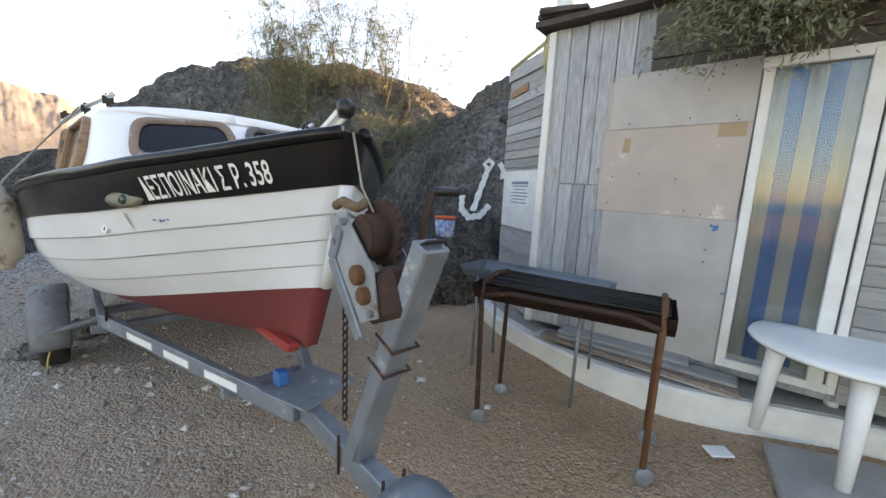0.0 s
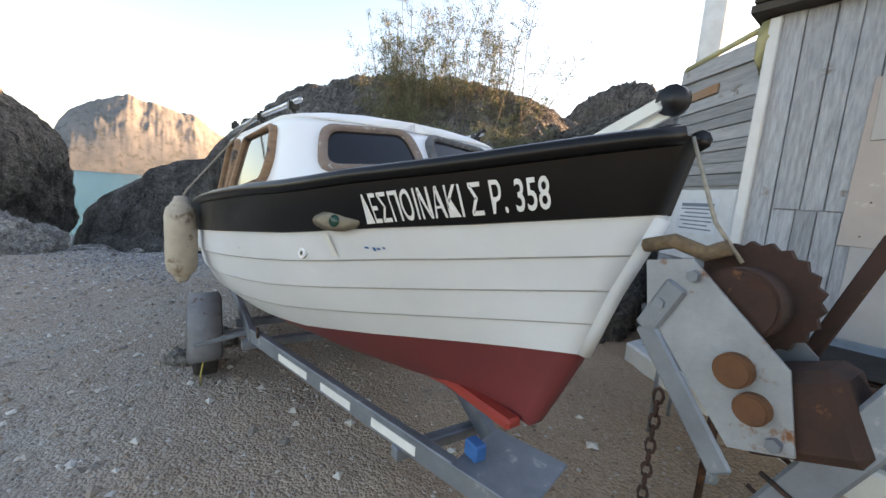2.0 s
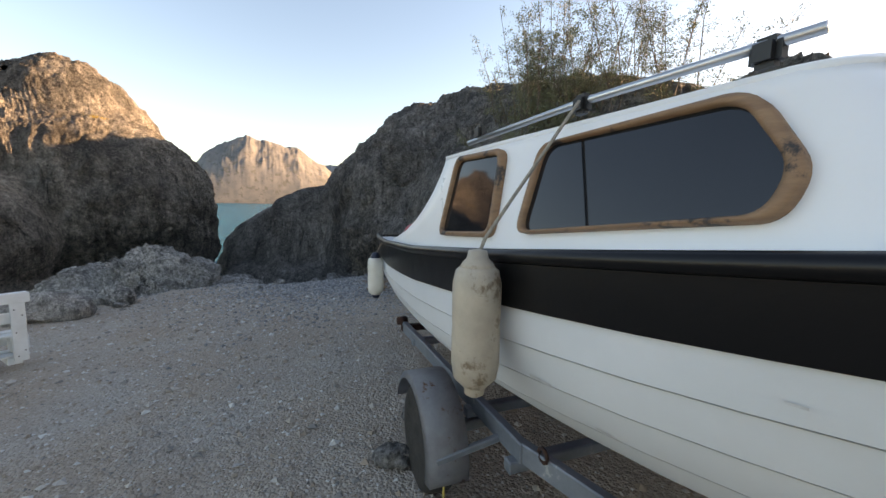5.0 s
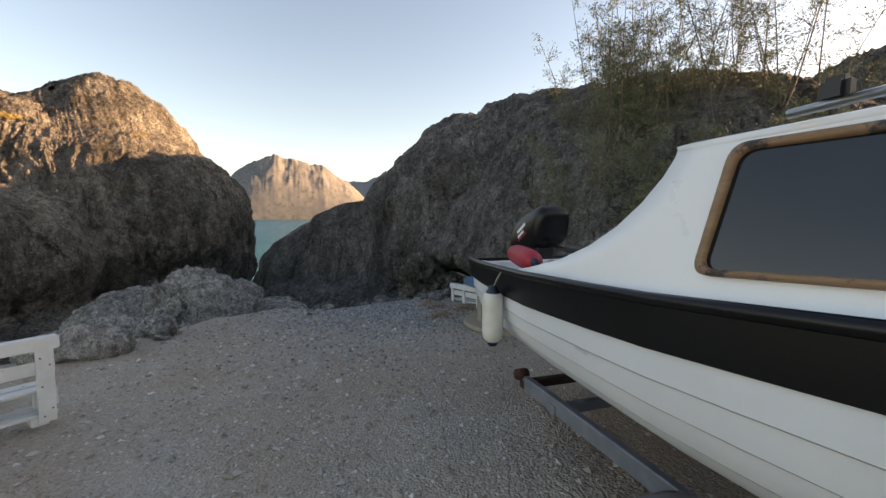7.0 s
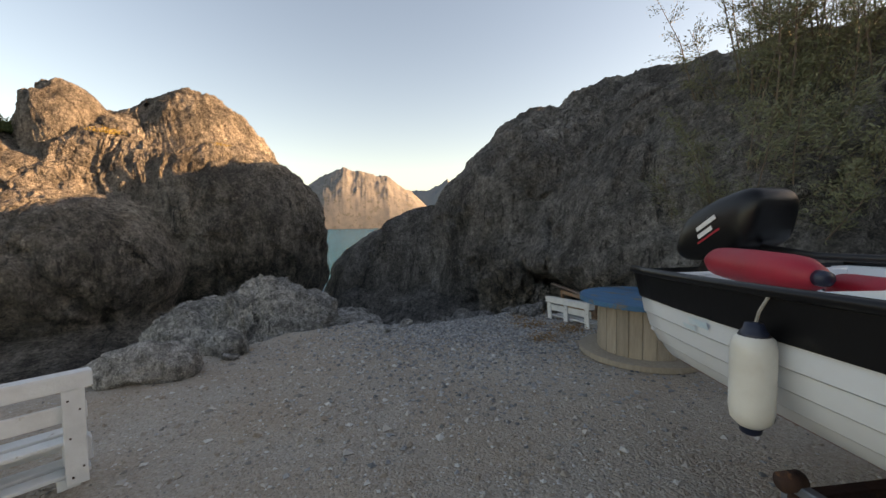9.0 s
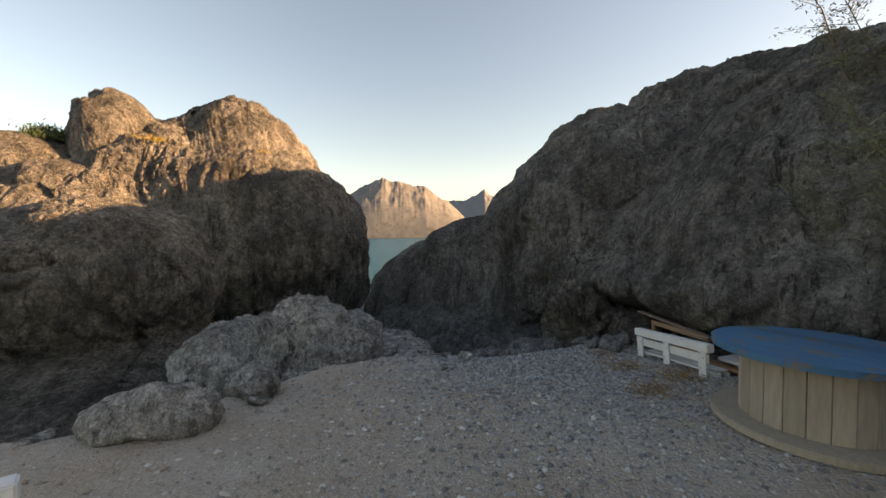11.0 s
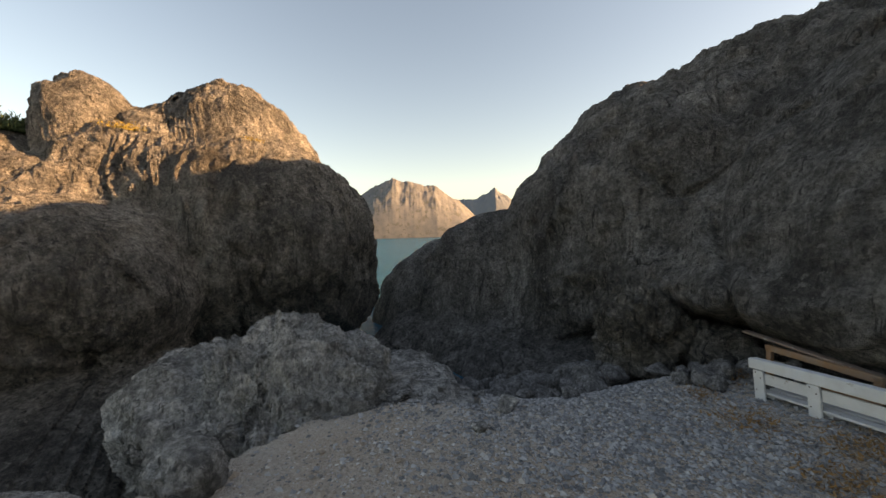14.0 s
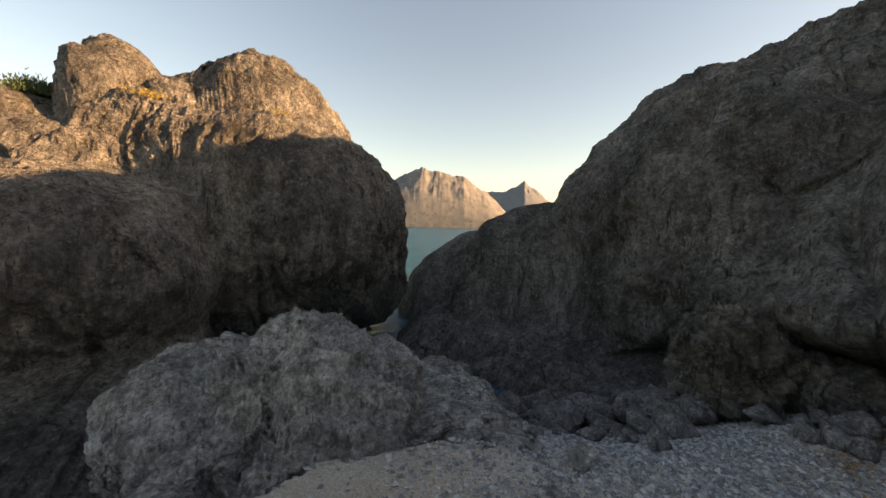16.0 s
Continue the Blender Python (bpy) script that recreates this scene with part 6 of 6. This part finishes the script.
def stone(name, x, y, r, flat, material, label, group, sink=0.3):
    """An angular broken stone: the hull of a few random points, its edges worn."""
    bm = bmesh.new()
    for k in range(15):
        d = Vector((rr.gauss(0, 1), rr.gauss(0, 1), rr.gauss(0, 1))).normalized()
        bm.verts.new((d.x * r * rr.uniform(0.8, 1.15), d.y * r * rr.uniform(0.6, 0.95), d.z * r * flat * rr.uniform(0.8, 1.1)))
    hull = bmesh.ops.convex_hull(bm, input=bm.verts[:])
    bmesh.ops.delete(bm, geom=[v for v in bm.verts if not v.link_faces], context="VERTS")
    bmesh.ops.bevel(bm, geom=bm.edges[:], offset=r * 0.06, segments=1, affect="EDGES")
    ob = part(name, bm, material)
    z = float(ground_height(np.array([x]), np.array([y]))[0])
    ob.matrix_world = pose(x, y, z + r * flat * (1 - 2 * sink), rr.uniform(-12, 12), rr.uniform(-12, 12), rr.uniform(0, 360))
    return tagged(ob, label, "stone", group)


for k in range(230):
    w = rr.random()
    if k < 90:
        x, y = -9.9 - 3.4 * w + rr.gauss(0, 0.3), 5.5 + 1.5 * w + rr.gauss(0, 0.5)
        r = rr.choice((0.07, 0.09, 0.11, 0.14, 0.17))
    elif k < 190:
        x, y = -10.2 - 2.2 * w + rr.gauss(0, 0.28), 6.9 - 0.9 * w + rr.gauss(0, 0.3)
        r = rr.choice((0.11, 0.14, 0.17, 0.2, 0.24, 0.28, 0.32))
    else:
        x, y = -9.4 + 1.0 * w + rr.gauss(0, 0.15), 6.9 + 1.2 * w + rr.gauss(0, 0.2)
        r = rr.choice((0.07, 0.09, 0.11, 0.14, 0.2))
    stone("rubble_stone", x, y, r, rr.uniform(0.6, 0.85), M["rubble"], "angular grey rubble stone at the foot of the cliff", "rubble stones", 0.12 if 90 <= k < 190 else 0.3)
for x, y, r in ((-9.3, 0.6, 0.18), (-9.5, 4.75, 0.16), (-9.1, 0.1, 0.18), (-9.2, 2.25, 0.12), (-9.05, 1.6, 0.1), (-9.3, -0.5, 0.25), (-9.25, 4.3, 0.1)):
    stone("edge_stone", x, y, r, 0.55, M["rock_slab"], "pale grey stone along the beach edge", "edge stones")
tagged(part("crate_lid", box((0.2, 0.03, 0.5), (-11.3, 7.55, -0.85), pose(0, 0, 0, 14, 22, 35), 0.008), M["blue_galv"]), "blue-grey metal sheet leaning among the rubble", "sheet")


def pebbles(name, count, region, sizes, material, seed, label, out=0.35):
    """Loose stones strewn over a stretch of the beach."""
    g = np.random.default_rng(seed)
    x, y = region(g, count)
    keep = shore(x, y) < out
    x, y = x[keep], y[keep]
    n = len(x)
    s = g.choice(sizes, n) * g.uniform(0.7, 1.3, n)
    base = np.array([(1, 0, 0), (0, 1, 0), (-1, 0, 0), (0, -1, 0), (0, 0, 1), (0, 0, -1)], float)
    V = base[None] * g.uniform(0.65, 1.25, (n, 6, 1)) + g.normal(0, 0.16, (n, 6, 3))
    V[:, :, 2] *= 0.6
    a = g.uniform(0, 2 * math.pi, n)
    c, q = np.cos(a)[:, None], np.sin(a)[:, None]
    V = np.stack([V[..., 0] * c - V[..., 1] * q, V[..., 0] * q + V[..., 1] * c, V[..., 2]], -1) * s[:, None, None]
    V += np.stack([x, y, ground_height(x, y) + 0.2 * s], -1)[:, None]
    T = np.array([(0, 1, 4), (1, 2, 4), (2, 3, 4), (3, 0, 4), (1, 0, 5), (2, 1, 5), (3, 2, 5), (0, 3, 5)])
    F = (T[None] + 6 * np.arange(n)[:, None, None]).reshape(-1, 3)
    ob = new(name, mesh_from(name, V.reshape(-1, 3), F.tolist(), material, False))
    return tagged(ob, label, "gravel", kind="stuff")


def pebble_mat(name, colours):
    m = bpy.data.materials.new(name)
    m.use_nodes = True
    nd, ln = m.node_tree.nodes, m.node_tree.links
    p = nd["Principled BSDF"]
    p.inputs["Roughness"].default_value, p.inputs["Specular IOR Level"].default_value = 0.85, 0.2
    ge = nd.new("ShaderNodeNewGeometry")
    r = nd.new("ShaderNodeValToRGB")
    r.color_ramp.interpolation = "CONSTANT"
    for i, c in enumerate(colours):
        e = r.color_ramp.elements[i] if i < 2 else r.color_ramp.elements.new(i / len(colours))
        e.position, e.color = i / len(colours), (*c, 1)
    ln.new(ge.outputs["Random Per Island"], r.inputs["Fac"])
    ln.new(r.outputs["Color"], p.inputs["Base Color"])
    return m


M["pebble"] = pebble_mat("mixed_gravel", ((0.29, 0.23, 0.18), (0.36, 0.31, 0.26), (0.43, 0.39, 0.355), (0.23, 0.21, 0.19), (0.48, 0.435, 0.39), (0.33, 0.265, 0.21), (0.55, 0.53, 0.5)))
M["pebble_blue"] = pebble_mat("blue_grey_shingle", ((0.2, 0.2, 0.205), (0.26, 0.26, 0.262), (0.32, 0.317, 0.315), (0.15, 0.15, 0.152), (0.4, 0.39, 0.38)))


def along(g, n):
    x = g.uniform(-9.6, 1.6, n)
    y = np.interp(-x, (-1.6, 0.4, 1.5, 4.0, 9.6), (3.0, 2.6, 2.3, 2.6, 3.2)) + g.normal(0, 1.35, n)
    return x, y


M["pebble_brown"] = pebble_mat("brown_gravel", ((0.24, 0.165, 0.115), (0.31, 0.23, 0.17), (0.38, 0.31, 0.25), (0.19, 0.145, 0.11), (0.42, 0.36, 0.3)))


def west(g, n):
    x, y = along(g, n)
    k = x < -1.2 + g.normal(0, 0.7, n)
    return x[k], y[k]


def east(g, n):
    x, y = g.uniform(-1.6, 2.6, n), g.uniform(1.2, 5.2, n)
    k = x > -1.2 + g.normal(0, 0.7, n)
    return x[k], y[k]


pebbles("gravel_brown", 9000, east, (0.004, 0.005, 0.006, 0.008, 0.012), M["pebble_brown"], 5, "loose brown gravel under the boat's bow")
pebbles("gravel", 30000, west, (0.005, 0.006, 0.008, 0.01, 0.013), M["pebble"], 1, "loose brown and grey gravel on the beach")
pebbles("gravel_coarse", 2200, west, (0.014, 0.018, 0.024, 0.03), M["pebble"], 2, "scattered larger beach pebbles")
pebbles("gravel_shingle", 34000, lambda g, n: (-9.4 + g.normal(0, 1.5, n), 5.7 + g.normal(0, 1.15, n)), (0.007, 0.009, 0.012, 0.016, 0.024), M["pebble_blue"], 3, "blue-grey shingle near the rocks", 3.0)
